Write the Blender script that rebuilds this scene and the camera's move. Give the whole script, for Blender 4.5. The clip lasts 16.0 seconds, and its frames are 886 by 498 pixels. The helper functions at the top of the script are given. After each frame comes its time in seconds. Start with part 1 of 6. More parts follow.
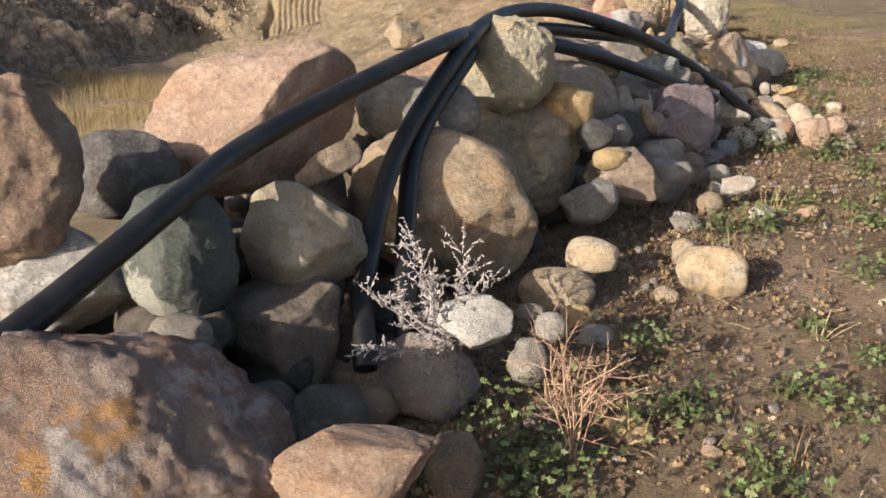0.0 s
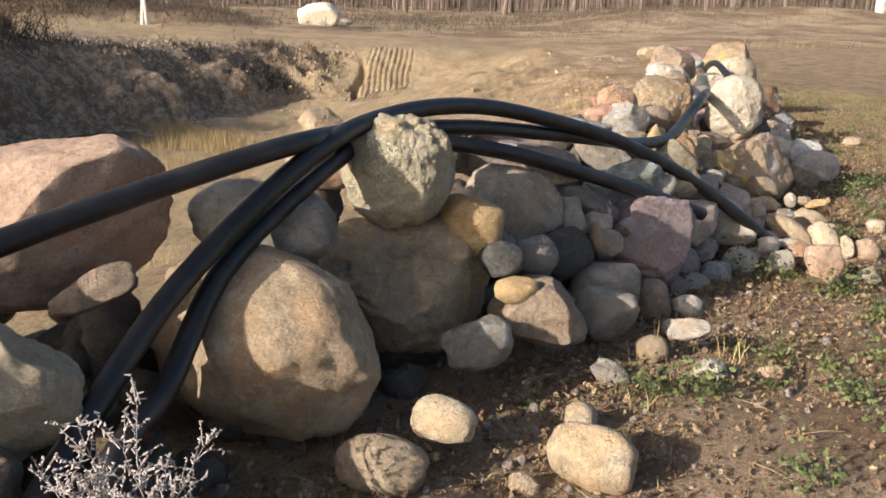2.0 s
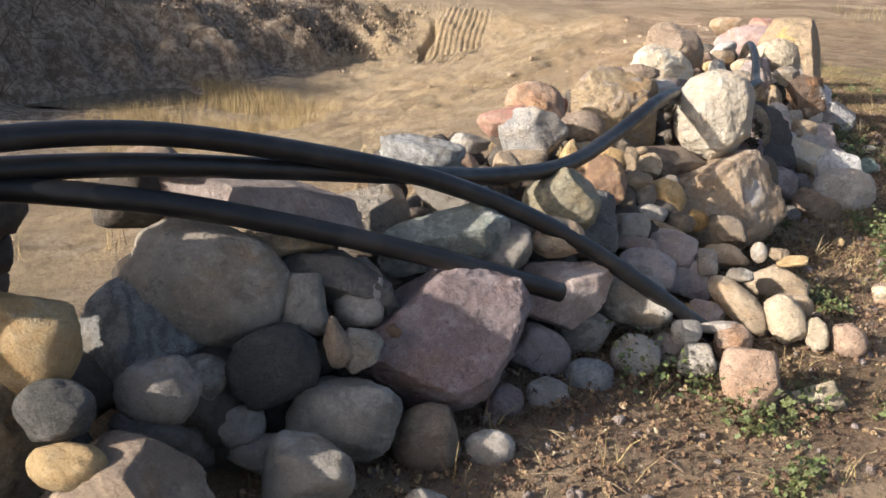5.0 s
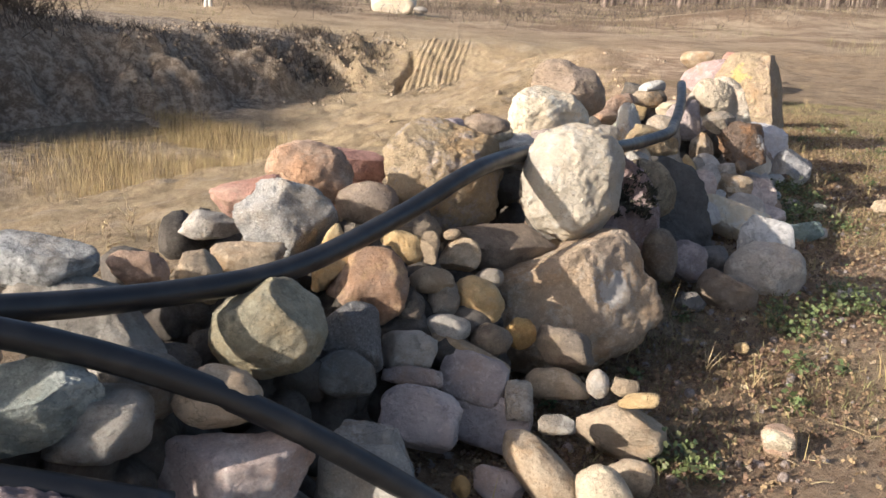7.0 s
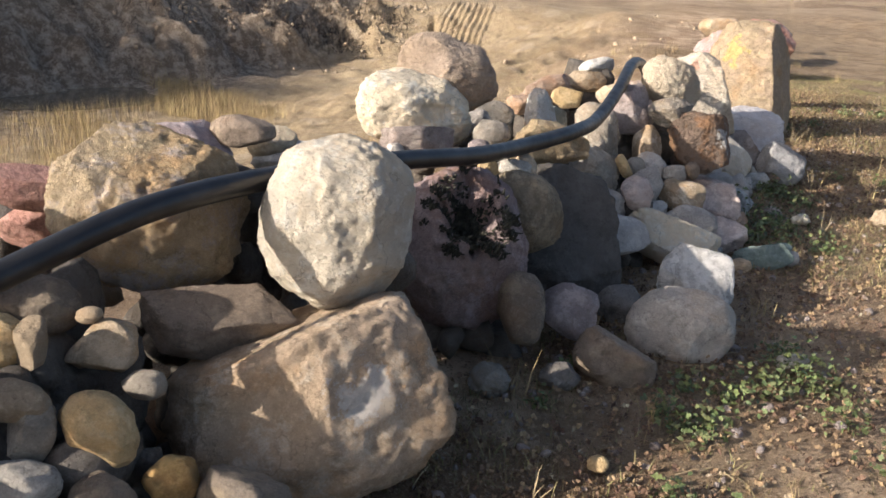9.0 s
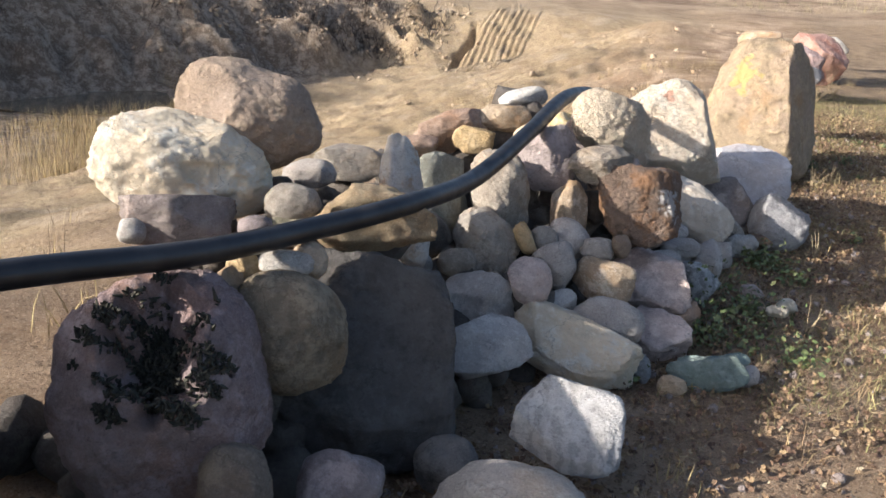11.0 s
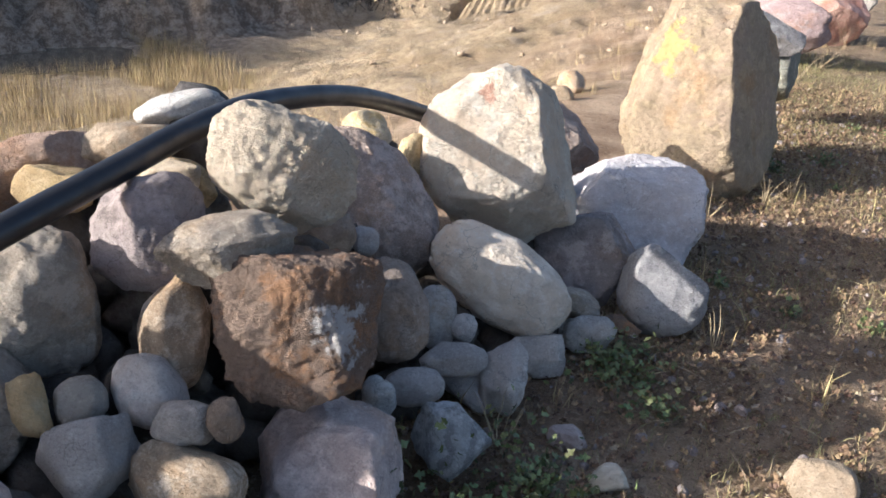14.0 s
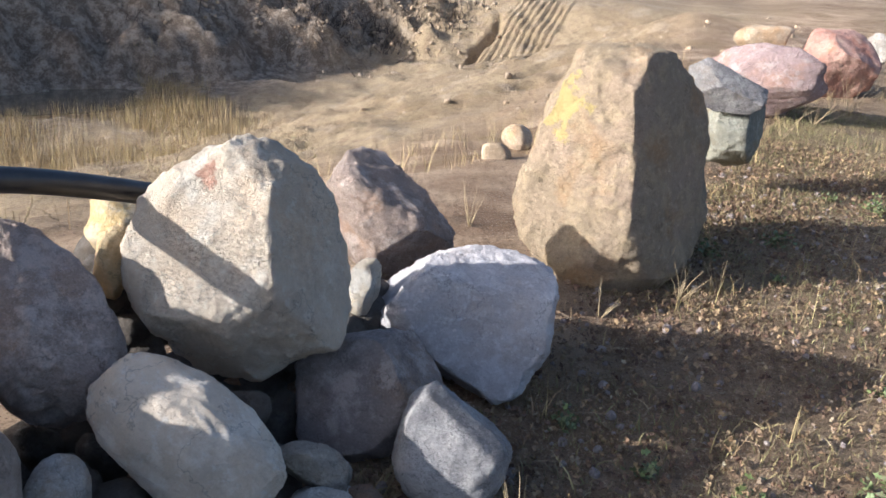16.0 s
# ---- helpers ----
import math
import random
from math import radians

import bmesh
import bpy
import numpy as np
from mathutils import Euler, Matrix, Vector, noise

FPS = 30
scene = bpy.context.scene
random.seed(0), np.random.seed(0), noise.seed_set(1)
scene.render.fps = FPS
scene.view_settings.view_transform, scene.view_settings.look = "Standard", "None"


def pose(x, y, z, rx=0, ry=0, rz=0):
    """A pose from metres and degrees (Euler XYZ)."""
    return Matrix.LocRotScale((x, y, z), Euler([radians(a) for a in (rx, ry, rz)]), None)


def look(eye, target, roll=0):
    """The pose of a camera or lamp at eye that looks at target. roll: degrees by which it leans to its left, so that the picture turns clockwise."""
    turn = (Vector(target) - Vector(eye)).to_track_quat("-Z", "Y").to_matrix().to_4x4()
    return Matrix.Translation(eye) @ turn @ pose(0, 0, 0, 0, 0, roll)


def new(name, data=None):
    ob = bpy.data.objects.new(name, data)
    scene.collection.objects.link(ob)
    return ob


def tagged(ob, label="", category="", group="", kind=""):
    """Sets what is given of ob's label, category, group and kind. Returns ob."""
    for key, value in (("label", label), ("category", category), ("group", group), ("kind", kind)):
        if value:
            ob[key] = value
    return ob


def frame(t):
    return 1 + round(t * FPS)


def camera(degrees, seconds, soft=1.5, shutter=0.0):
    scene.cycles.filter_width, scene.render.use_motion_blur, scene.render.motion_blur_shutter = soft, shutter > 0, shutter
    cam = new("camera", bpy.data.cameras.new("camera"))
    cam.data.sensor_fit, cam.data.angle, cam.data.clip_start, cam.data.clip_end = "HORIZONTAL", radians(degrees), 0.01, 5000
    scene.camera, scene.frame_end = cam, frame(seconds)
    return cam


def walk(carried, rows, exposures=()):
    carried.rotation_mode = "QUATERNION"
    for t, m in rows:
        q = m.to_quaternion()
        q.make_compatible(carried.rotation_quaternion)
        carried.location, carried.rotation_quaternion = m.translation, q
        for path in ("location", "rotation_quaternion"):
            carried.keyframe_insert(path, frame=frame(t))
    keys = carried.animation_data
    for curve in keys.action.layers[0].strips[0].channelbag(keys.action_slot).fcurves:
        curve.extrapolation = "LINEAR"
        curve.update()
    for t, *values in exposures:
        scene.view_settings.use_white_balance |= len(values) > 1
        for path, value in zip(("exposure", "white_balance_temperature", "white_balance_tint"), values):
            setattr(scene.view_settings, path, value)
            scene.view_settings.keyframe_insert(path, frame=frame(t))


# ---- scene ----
cam = camera(54.7, 16.0)
METRES, EYE, TILT, LEAN, TURN = 11.0, 1.26, -21.0, 0.0, 0.0
ROWS = [
    (0.0, 0.0, 0.0, 0.0, -0.0, 0.0, 0.0),
    (0.5, 0.0159, 0.0088, 0.0071, 2.85, 0.63, -0.1),
    (1.0, 0.0323, 0.0263, 0.0142, 3.73, 3.28, -1.29),
    (1.5, 0.0513, 0.0423, 0.0211, 4.2, 4.21, -3.08),
    (2.0, 0.0739, 0.0577, 0.0282, 6.26, 3.91, -4.74),
    (2.5, 0.0914, 0.079, 0.0365, 7.43, 4.17, -4.63),
    (3.0, 0.112, 0.0995, 0.0455, 7.7, 4.8, -5.73),
    (5.5, 0.1819, 0.2205, 0.0966, 13.49, 0.02, -8.76),
    (6.0, 0.199, 0.2488, 0.1064, 13.26, 1.32, -9.47),
    (6.5, 0.2123, 0.281, 0.1166, 12.93, 1.94, -9.13),
    (7.0, 0.225, 0.3112, 0.1294, 13.11, 2.44, -8.77),
    (7.5, 0.2394, 0.3393, 0.1415, 14.41, 2.0, -9.56),
    (8.0, 0.2517, 0.3716, 0.1502, 14.16, 1.38, -9.59),
    (8.5, 0.266, 0.4016, 0.1605, 14.49, 0.78, -9.88),
    (9.0, 0.2803, 0.4319, 0.1741, 16.31, -0.35, -9.89),
    (11.5, 0.3272, 0.5852, 0.2328, 20.99, -1.03, -11.89),
    (12.0, 0.3321, 0.6185, 0.2429, 21.41, -2.52, -11.37),
    (12.5, 0.3385, 0.65, 0.252, 21.79, -3.93, -11.17),
    (13.0, 0.3446, 0.679, 0.2634, 22.15, -4.36, -11.09),
    (13.5, 0.3494, 0.7063, 0.2738, 22.54, -4.66, -10.79),
    (14.0, 0.3626, 0.7337, 0.2832, 23.47, -4.76, -12.21),
    (14.5, 0.3726, 0.7609, 0.2925, 23.07, -5.02, -11.89),
    (15.0, 0.3797, 0.786, 0.3015, 21.1, -4.94, -10.41),
    (15.5, 0.3934, 0.8079, 0.3101, 23.03, -4.67, -12.05),
    (16.0, 0.4011, 0.8339, 0.3176, 26.65, -2.76, -13.24),
]
walk(cam, [(t, pose(0, 0, EYE, TILT, LEAN, TURN) @ pose(METRES * x, METRES * y, METRES * z, 90 + pitch, roll, yaw)) for t, x, y, z, yaw, pitch, roll in ROWS],
     exposures=((0.0, 0.48, 6500, 11), (3.0, 0.74, 6650, 11), (5.5, 0.80, 6300, 11), (9.0, 0.88, 6350, 11), (11.5, 1.06, 5950, 11), (13.0, 1.17, 5850, 11), (14.5, 1.12, 5750, 11), (16.0, 1.0, 5650, 11)))

# ---- light ----
# low autumn sun from behind the walker's left, clear sky
SUN_AZ, SUN_EL = 43.5, 22.0          # the way the light travels over the ground, from +x towards +y; height over the horizon
world = bpy.data.worlds.new("sky")
scene.world = world
world.use_nodes = True
wn = world.node_tree
sky = wn.nodes.new("ShaderNodeTexSky")
sky.sky_type, sky.sun_disc = "NISHITA", False
sky.dust_density, sky.ozone_density, sky.air_density = 3.0, 0.8, 0.8
sky.sun_elevation = radians(SUN_EL)
sky.sun_rotation = radians(90 - (SUN_AZ + 180))
wn.nodes["Background"].inputs["Strength"].default_value = 0.115
wn.links.new(sky.outputs[0], wn.nodes["Background"].inputs["Color"])
sun = new("sun", bpy.data.lights.new("sun", "SUN"))
sun.data.energy, sun.data.angle, sun.data.color = 5.0, radians(0.5), (1.0, 0.90, 0.78)
travel = Vector((math.cos(radians(SUN_AZ)), math.sin(radians(SUN_AZ)), -math.tan(radians(SUN_EL))))
sun.matrix_world = look((0, 0, 30), Vector((0, 0, 30)) + travel)

# ---- materials ----
def nodes_of(name, rough=0.85):
    m = bpy.data.materials.new(name)
    m.use_nodes = True
    nt = m.node_tree
    b = nt.nodes["Principled BSDF"]
    b.inputs["Roughness"].default_value = rough
    return m, nt, b


def node(nt, kind, **sockets):
    n = nt.nodes.new(kind)
    for k, v in sockets.items():
        n.inputs[k.replace("_", " ")].default_value = v
    return n


def mixed(nt, fac, a, b):
    """A colour mix; a and b are colours or sockets, fac a socket or number."""
    n = nt.nodes.new("ShaderNodeMix")
    n.data_type = "RGBA"
    for i, v in ((0, fac), (6, a), (7, b)):
        if isinstance(v, bpy.types.NodeSocket):
            nt.links.new(v, n.inputs[i])
        elif i == 0:
            n.inputs[0].default_value = v
        else:
            n.inputs[i].default_value = (*v, 1)
    return n.outputs[2]


def ramp(nt, socket, lo, hi):
    n = nt.nodes.new("ShaderNodeMapRange")
    n.inputs[1].default_value, n.inputs[2].default_value = lo, hi
    nt.links.new(socket, n.inputs[0])
    return n.outputs[0]


def coords(nt, offset=True):
    tc = nt.nodes.new("ShaderNodeTexCoord")
    if not offset:
        return tc.outputs["Object"]
    oi = nt.nodes.new("ShaderNodeObjectInfo")
    sc = nt.nodes.new("ShaderNodeVectorMath")
    sc.operation = "SCALE"
    sc.inputs[0].default_value = (7.3, 3.1, 5.7)
    nt.links.new(oi.outputs["Random"], sc.inputs["Scale"])
    ad = nt.nodes.new("ShaderNodeVectorMath")
    nt.links.new(tc.outputs["Object"], ad.inputs[0])
    nt.links.new(sc.outputs[0], ad.inputs[1])
    return ad.outputs[0]


def noisy(nt, vec, scale, detail=4.0, rough=0.55, stretch=None):
    if stretch:
        mp = nt.nodes.new("ShaderNodeMapping")
        mp.inputs["Scale"].default_value = stretch
        nt.links.new(vec, mp.inputs[0])
        vec = mp.outputs[0]
    n = node(nt, "ShaderNodeTexNoise", Scale=scale, Detail=detail, Roughness=rough)
    nt.links.new(vec, n.inputs["Vector"])
    return n.outputs["Fac"]


def bumped(nt, b, heights):
    prev = None
    for h, strength, dist in heights:
        n = node(nt, "ShaderNodeBump", Strength=strength, Distance=dist)
        nt.links.new(h, n.inputs["Height"])
        if prev:
            nt.links.new(prev, n.inputs["Normal"])
        prev = n.outputs[0]
    nt.links.new(prev, b.inputs["Normal"])


def times(nt, socket, k):
    n = nt.nodes.new("ShaderNodeMath")
    n.operation = "MULTIPLY"
    nt.links.new(socket, n.inputs[0])
    n.inputs[1].default_value = k
    return n.outputs[0]


def rock_material(name, base, second, third=None, speck=0.35, layered=0.0, rough=0.85, pits=0.5, spot=None, stain=1.0):
    """Weathered field stone: two-tone clouds, lichen-like patches, stains, seams, mineral grain, pitted relief."""
    base, second = tuple(min(0.85, c * 1.22) for c in base), tuple(min(0.85, c * 1.22) for c in second)
    third = tuple(min(0.85, c * 1.25) for c in third) if third else tuple(min(0.85, c * 1.45 + 0.03) for c in base)
    m, nt, b = nodes_of(name, rough)
    v = coords(nt)
    cloud = noisy(nt, v, 2.6, 8, 0.60)
    col = mixed(nt, ramp(nt, cloud, 0.38, 0.62), tuple(c * 0.82 for c in base), tuple(c * 1.15 for c in second))
    if layered:
        w = node(nt, "ShaderNodeTexWave", Scale=7.0, Distortion=11.0, Detail=5.0)
        w.inputs["Detail Scale"].default_value = 1.1
        w.inputs["Detail Roughness"].default_value = 0.6
        nt.links.new(v, w.inputs["Vector"])
        col = mixed(nt, times(nt, ramp(nt, w.outputs["Fac"], 0.35, 0.75), layered), col, tuple(c * 0.35 for c in base))
    # rusty and pale weathering in broad stains
    rusty = tuple(c * k for c, k in zip(base, (1.02, 0.80, 0.56)))
    col = mixed(nt, times(nt, ramp(nt, noisy(nt, v, 4.1, 6, 0.6), 0.52, 0.66), 0.6 * stain), col, rusty)
    patch = noisy(nt, v, 9.0, 10, 0.70)
    col = mixed(nt, times(nt, ramp(nt, patch, 0.51, 0.60), 0.75), col, third)
    col = mixed(nt, times(nt, ramp(nt, noisy(nt, v, 6.5, 11, 0.78), 0.54, 0.64), 0.55 * stain), col, tuple(c * 0.42 for c in base))
    # thin dark cracks
    seam = nt.nodes.new("ShaderNodeMath")
    seam.operation = "SUBTRACT"
    nt.links.new(noisy(nt, v, 2.7, 6, 0.58), seam.inputs[0])
    seam.inputs[1].default_value = 0.5
    line = nt.nodes.new("ShaderNodeMath")
    line.operation = "ABSOLUTE"
    nt.links.new(seam.outputs[0], line.inputs[0])
    crack = ramp(nt, line.outputs[0], 0.005, -0.003)
    col = mixed(nt, times(nt, crack, 0.8), col, tuple(c * 0.3 for c in base))
    # pale scuffs, then the grain
    scuff = noisy(nt, v, 34.0, 8, 0.72)
    col = mixed(nt, times(nt, ramp(nt, scuff, 0.54, 0.66), 0.40), col, tuple(min(0.9, c * 1.5 + 0.05) for c in base))
    col = mixed(nt, times(nt, ramp(nt, scuff, 0.46, 0.36), 0.35 * stain), col, tuple(c * 0.5 for c in base))
    grain = noisy(nt, v, 150.0, 3, 0.75)
    col = mixed(nt, times(nt, ramp(nt, grain, 0.56, 0.68), speck * 0.75), col, tuple(c * 0.25 for c in base))
    col = mixed(nt, times(nt, ramp(nt, grain, 0.44, 0.33), speck * 0.6), col, tuple(min(0.9, c * 1.7 + 0.08) for c in base))
    if spot:
        # one pale or rusty bruise on the stone's face
        tc = nt.nodes.new("ShaderNodeTexCoord")
        dist = nt.nodes.new("ShaderNodeVectorMath")
        dist.operation = "DISTANCE"
        nt.links.new(tc.outputs["Object"], dist.inputs[0])
        dist.inputs[1].default_value = spot[:3]
        rag = nt.nodes.new("ShaderNodeMath")
        rag.operation = "MULTIPLY_ADD"
        nt.links.new(patch, rag.inputs[0])
        rag.inputs[1].default_value = spot[3] * 7.0
        nt.links.new(dist.outputs["Value"], rag.inputs[2])
        col = mixed(nt, times(nt, ramp(nt, rag.outputs[0], spot[3] * 4.5, spot[3] * 4.1), 0.8), col, spot[4])
    oi = nt.nodes.new("ShaderNodeObjectInfo")
    hv = nt.nodes.new("ShaderNodeHueSaturation")
    vr = nt.nodes.new("ShaderNodeMapRange")
    vr.inputs[3].default_value, vr.inputs[4].default_value = 0.85, 1.15
    nt.links.new(oi.outputs["Random"], vr.inputs[0])
    nt.links.new(vr.outputs[0], hv.inputs["Value"])
    nt.links.new(col, hv.inputs["Color"])
    nt.links.new(hv.outputs[0], b.inputs["Base Color"])
    bumped(nt, b, ((cloud, 0.5 * pits + 0.3, 0.12), (patch, 0.7 * pits + 0.5, 0.07), (crack, -0.5, 0.012), (scuff, 0.6 * pits + 0.45, 0.024), (grain, 0.3 * pits + 0.2, 0.005)))
    return m


ROCK = {
    "pinkrust": rock_material("rusty_pink_granite", (0.29, 0.18, 0.13), (0.30, 0.235, 0.20), (0.46, 0.43, 0.41), pits=1.0, spot=(-0.06, 0.02, 0.25, 0.075, (0.50, 0.27, 0.09))),
    "pinktan": rock_material("pinkish_tan_granite", (0.42, 0.28, 0.19), (0.38, 0.27, 0.20), (0.50, 0.38, 0.28)),
    "pink": rock_material("pink_granite", (0.42, 0.29, 0.21), (0.35, 0.25, 0.19), (0.48, 0.37, 0.29)),
    "redpink": rock_material("red_granite", (0.42, 0.21, 0.16), (0.38, 0.24, 0.19), (0.48, 0.33, 0.25)),
    "red": rock_material("dull_red_stone", (0.44, 0.23, 0.19), (0.48, 0.28, 0.23), (0.32, 0.16, 0.13)),
    "dgrey": rock_material("dark_grey_stone", (0.15, 0.14, 0.13), (0.20, 0.18, 0.16), (0.27, 0.25, 0.23)),
    "grey": rock_material("grey_stone", (0.25, 0.23, 0.20), (0.31, 0.28, 0.24), (0.38, 0.36, 0.32)),
    "lgrey": rock_material("pale_grey_stone", (0.40, 0.37, 0.32), (0.34, 0.30, 0.26), (0.52, 0.49, 0.44)),
    "whitegrey": rock_material("white_grey_granite", (0.48, 0.46, 0.42), (0.38, 0.36, 0.33), (0.60, 0.57, 0.52), 0.5),
    "white": rock_material("whitish_stone", (0.60, 0.54, 0.44), (0.56, 0.48, 0.36), (0.62, 0.59, 0.52), 0.15, stain=0.4),
    "green": rock_material("dark_green_stone", (0.07, 0.085, 0.078), (0.10, 0.115, 0.10), (0.16, 0.17, 0.14), 0.3, spot=(-0.105, -0.08, 0.06, 0.085, (0.55, 0.54, 0.46))),
    "green2": rock_material("green_slate", (0.20, 0.26, 0.235), (0.17, 0.22, 0.205), (0.28, 0.33, 0.30), 0.15),
    "greengrey": rock_material("greenish_grey_stone", (0.22, 0.22, 0.18), (0.27, 0.26, 0.20), None, 0.4),
    "greentan": rock_material("greenish_tan_stone", (0.32, 0.29, 0.20), (0.26, 0.24, 0.18), (0.42, 0.37, 0.26), 0.25),
    "cream": rock_material("cream_stone", (0.54, 0.45, 0.32), (0.46, 0.37, 0.26), (0.60, 0.53, 0.42), 0.25),
    "creambig": rock_material("cream_rough_stone", (0.69, 0.60, 0.45), (0.66, 0.56, 0.41), (0.69, 0.65, 0.57), 0.12, stain=0.4),
    "creamy": rock_material("yellow_cream_stone", (0.55, 0.44, 0.25), (0.57, 0.50, 0.38), (0.48, 0.33, 0.12), 0.2),
    "tan": rock_material("tan_stone", (0.42, 0.32, 0.21), (0.36, 0.28, 0.20), (0.48, 0.39, 0.28), 0.3),
    "dtan": rock_material("weathered_tan_stone", (0.36, 0.29, 0.20), (0.30, 0.25, 0.185), (0.48, 0.37, 0.22), 0.45),
    "tangrey": rock_material("tan_grey_stone", (0.33, 0.28, 0.22), (0.28, 0.25, 0.21), (0.42, 0.37, 0.30), 0.3),
    "tanbig": rock_material("rough_tan_stone", (0.50, 0.38, 0.23), (0.44, 0.34, 0.23), (0.40, 0.35, 0.34), 0.4, pits=0.9),
    "tanface": rock_material("brown_tan_stone", (0.38, 0.28, 0.18), (0.33, 0.25, 0.18), (0.44, 0.38, 0.30), 0.3, spot=(0.167, -0.027, 0.185, 0.08, (0.56, 0.53, 0.49))),
    "tanblock": rock_material("rough_yellow_tan_stone", (0.43, 0.33, 0.20), (0.33, 0.25, 0.16), (0.30, 0.20, 0.11), 0.45, pits=0.9),
    "ochre": rock_material("ochre_stone", (0.50, 0.36, 0.18), (0.44, 0.31, 0.16), (0.56, 0.44, 0.26), 0.25),
    "orange": rock_material("orange_stone", (0.50, 0.29, 0.10), (0.44, 0.27, 0.11), None, 0.2),
    "brown": rock_material("brown_stone", (0.28, 0.21, 0.15), (0.23, 0.18, 0.14), (0.36, 0.28, 0.20), 0.35),
    "brownb": rock_material("smooth_brown_stone", (0.33, 0.265, 0.21), (0.28, 0.22, 0.175), (0.34, 0.28, 0.23), 0.2),
    "dbrown": rock_material("dark_brown_stone", (0.20, 0.155, 0.115), (0.17, 0.14, 0.11), (0.28, 0.22, 0.15), 0.35),
    "pinkbrown": rock_material("pinkish_brown_stone", (0.33, 0.22, 0.15), (0.28, 0.20, 0.15), (0.45, 0.30, 0.16), 0.35),
    "purple": rock_material("purple_stone", (0.27, 0.20, 0.20), (0.30, 0.25, 0.25), (0.38, 0.33, 0.34), 0.45),
    "purplehole": rock_material("purple_granite", (0.28, 0.20, 0.19), (0.25, 0.20, 0.19), (0.38, 0.31, 0.31), 0.5),
    "purplegrey": rock_material("purplish_grey_stone", (0.28, 0.23, 0.22), (0.32, 0.27, 0.25), None, 0.35),
    "purplepink": rock_material("mauve_granite", (0.29, 0.205, 0.19), (0.25, 0.185, 0.175), (0.36, 0.30, 0.28), 0.35),
    "pinkgrey": rock_material("pinkish_grey_stone", (0.34, 0.28, 0.25), (0.29, 0.24, 0.22), (0.42, 0.36, 0.32), 0.3),
    "pinkpale": rock_material("pale_pinkish_stone", (0.53, 0.42, 0.37), (0.46, 0.37, 0.33), (0.60, 0.51, 0.46), 0.35),
    "bluegrey": rock_material("blue_grey_stone", (0.24, 0.25, 0.26), (0.29, 0.30, 0.30), None, 0.3),
    "granite": rock_material("salt_and_pepper_granite", (0.42, 0.41, 0.39), (0.36, 0.35, 0.33), (0.50, 0.48, 0.44), 0.95, pits=0.7),
    "granited": rock_material("dark_speckled_granite", (0.24, 0.23, 0.22), (0.20, 0.19, 0.19), (0.34, 0.33, 0.31), 0.95, pits=0.7),
    "black": rock_material("black_granite", (0.075, 0.075, 0.07), (0.10, 0.095, 0.085), (0.16, 0.15, 0.14), 0.8),
    "blackslab": rock_material("black_slate", (0.058, 0.054, 0.050), (0.075, 0.068, 0.062), (0.10, 0.093, 0.085), 0.15, pits=0.4),
    "layered": rock_material("banded_gneiss", (0.33, 0.33, 0.32), (0.28, 0.28, 0.27), None, 0.3, 0.6),
    "rings": rock_material("banded_sandstone", (0.25, 0.20, 0.13), (0.21, 0.17, 0.12), None, 0.2, 0.30),
    "mottled": rock_material("mottled_brown_stone", (0.44, 0.35, 0.24), (0.28, 0.20, 0.13), (0.60, 0.52, 0.41), 0.4, 0.25),
    # filler stone; its dark colour stands in for deep shade in the gaps
    "rubble": rock_material("shade_dark_rubble", (0.10, 0.085, 0.07), (0.13, 0.11, 0.09), None, 0.3),
    "knob": rock_material("coarse_yellow_grey_stone", (0.55, 0.47, 0.31), (0.46, 0.41, 0.30), (0.34, 0.31, 0.25), 0.6, pits=1.2),
    "rust": rock_material("rusty_iron_stone", (0.15, 0.105, 0.075), (0.21, 0.15, 0.11), (0.30, 0.155, 0.07), 0.4, pits=1.0, spot=(0.065, -0.055, 0.085, 0.068, (0.66, 0.64, 0.61))),
    "cap": rock_material("cream_grey_granite", (0.62, 0.52, 0.38), (0.55, 0.46, 0.35), (0.62, 0.53, 0.40), 0.4, pits=0.9, stain=0.4),
    "capflat": rock_material("brown_grey_gneiss", (0.42, 0.36, 0.28), (0.34, 0.29, 0.23), (0.28, 0.23, 0.18), 0.4, 0.3),
    "loaf": rock_material("smooth_buff_stone", (0.66, 0.57, 0.45), (0.60, 0.51, 0.40), (0.68, 0.62, 0.53), 0.2, pits=0.45, stain=0.4),
    "cleft": rock_material("pale_buff_granite", (0.62, 0.53, 0.41), (0.58, 0.49, 0.37), (0.66, 0.60, 0.50), 0.25, pits=0.9, spot=(-0.07, 0.24, 0.15, 0.045, (0.50, 0.25, 0.17)), stain=0.4),
    "stand": rock_material("tan_yellow_granite", (0.37, 0.29, 0.19), (0.31, 0.235, 0.165), (0.41, 0.32, 0.20), 0.35, pits=0.9, spot=(-0.22, 0.28, 0.24, 0.11, (0.56, 0.45, 0.17))),
    "wblk": rock_material("pale_lilac_grey_stone", (0.52, 0.49, 0.49), (0.47, 0.45, 0.45), (0.52, 0.50, 0.50), 0.35, stain=0.4),
    "gblk": rock_material("grey_veined_stone", (0.25, 0.24, 0.235), (0.29, 0.28, 0.27), (0.36, 0.35, 0.33), 0.5),
    "slate": rock_material("grey_green_slate", (0.27, 0.29, 0.25), (0.22, 0.24, 0.22), (0.50, 0.51, 0.46), 0.15, pits=0.4),
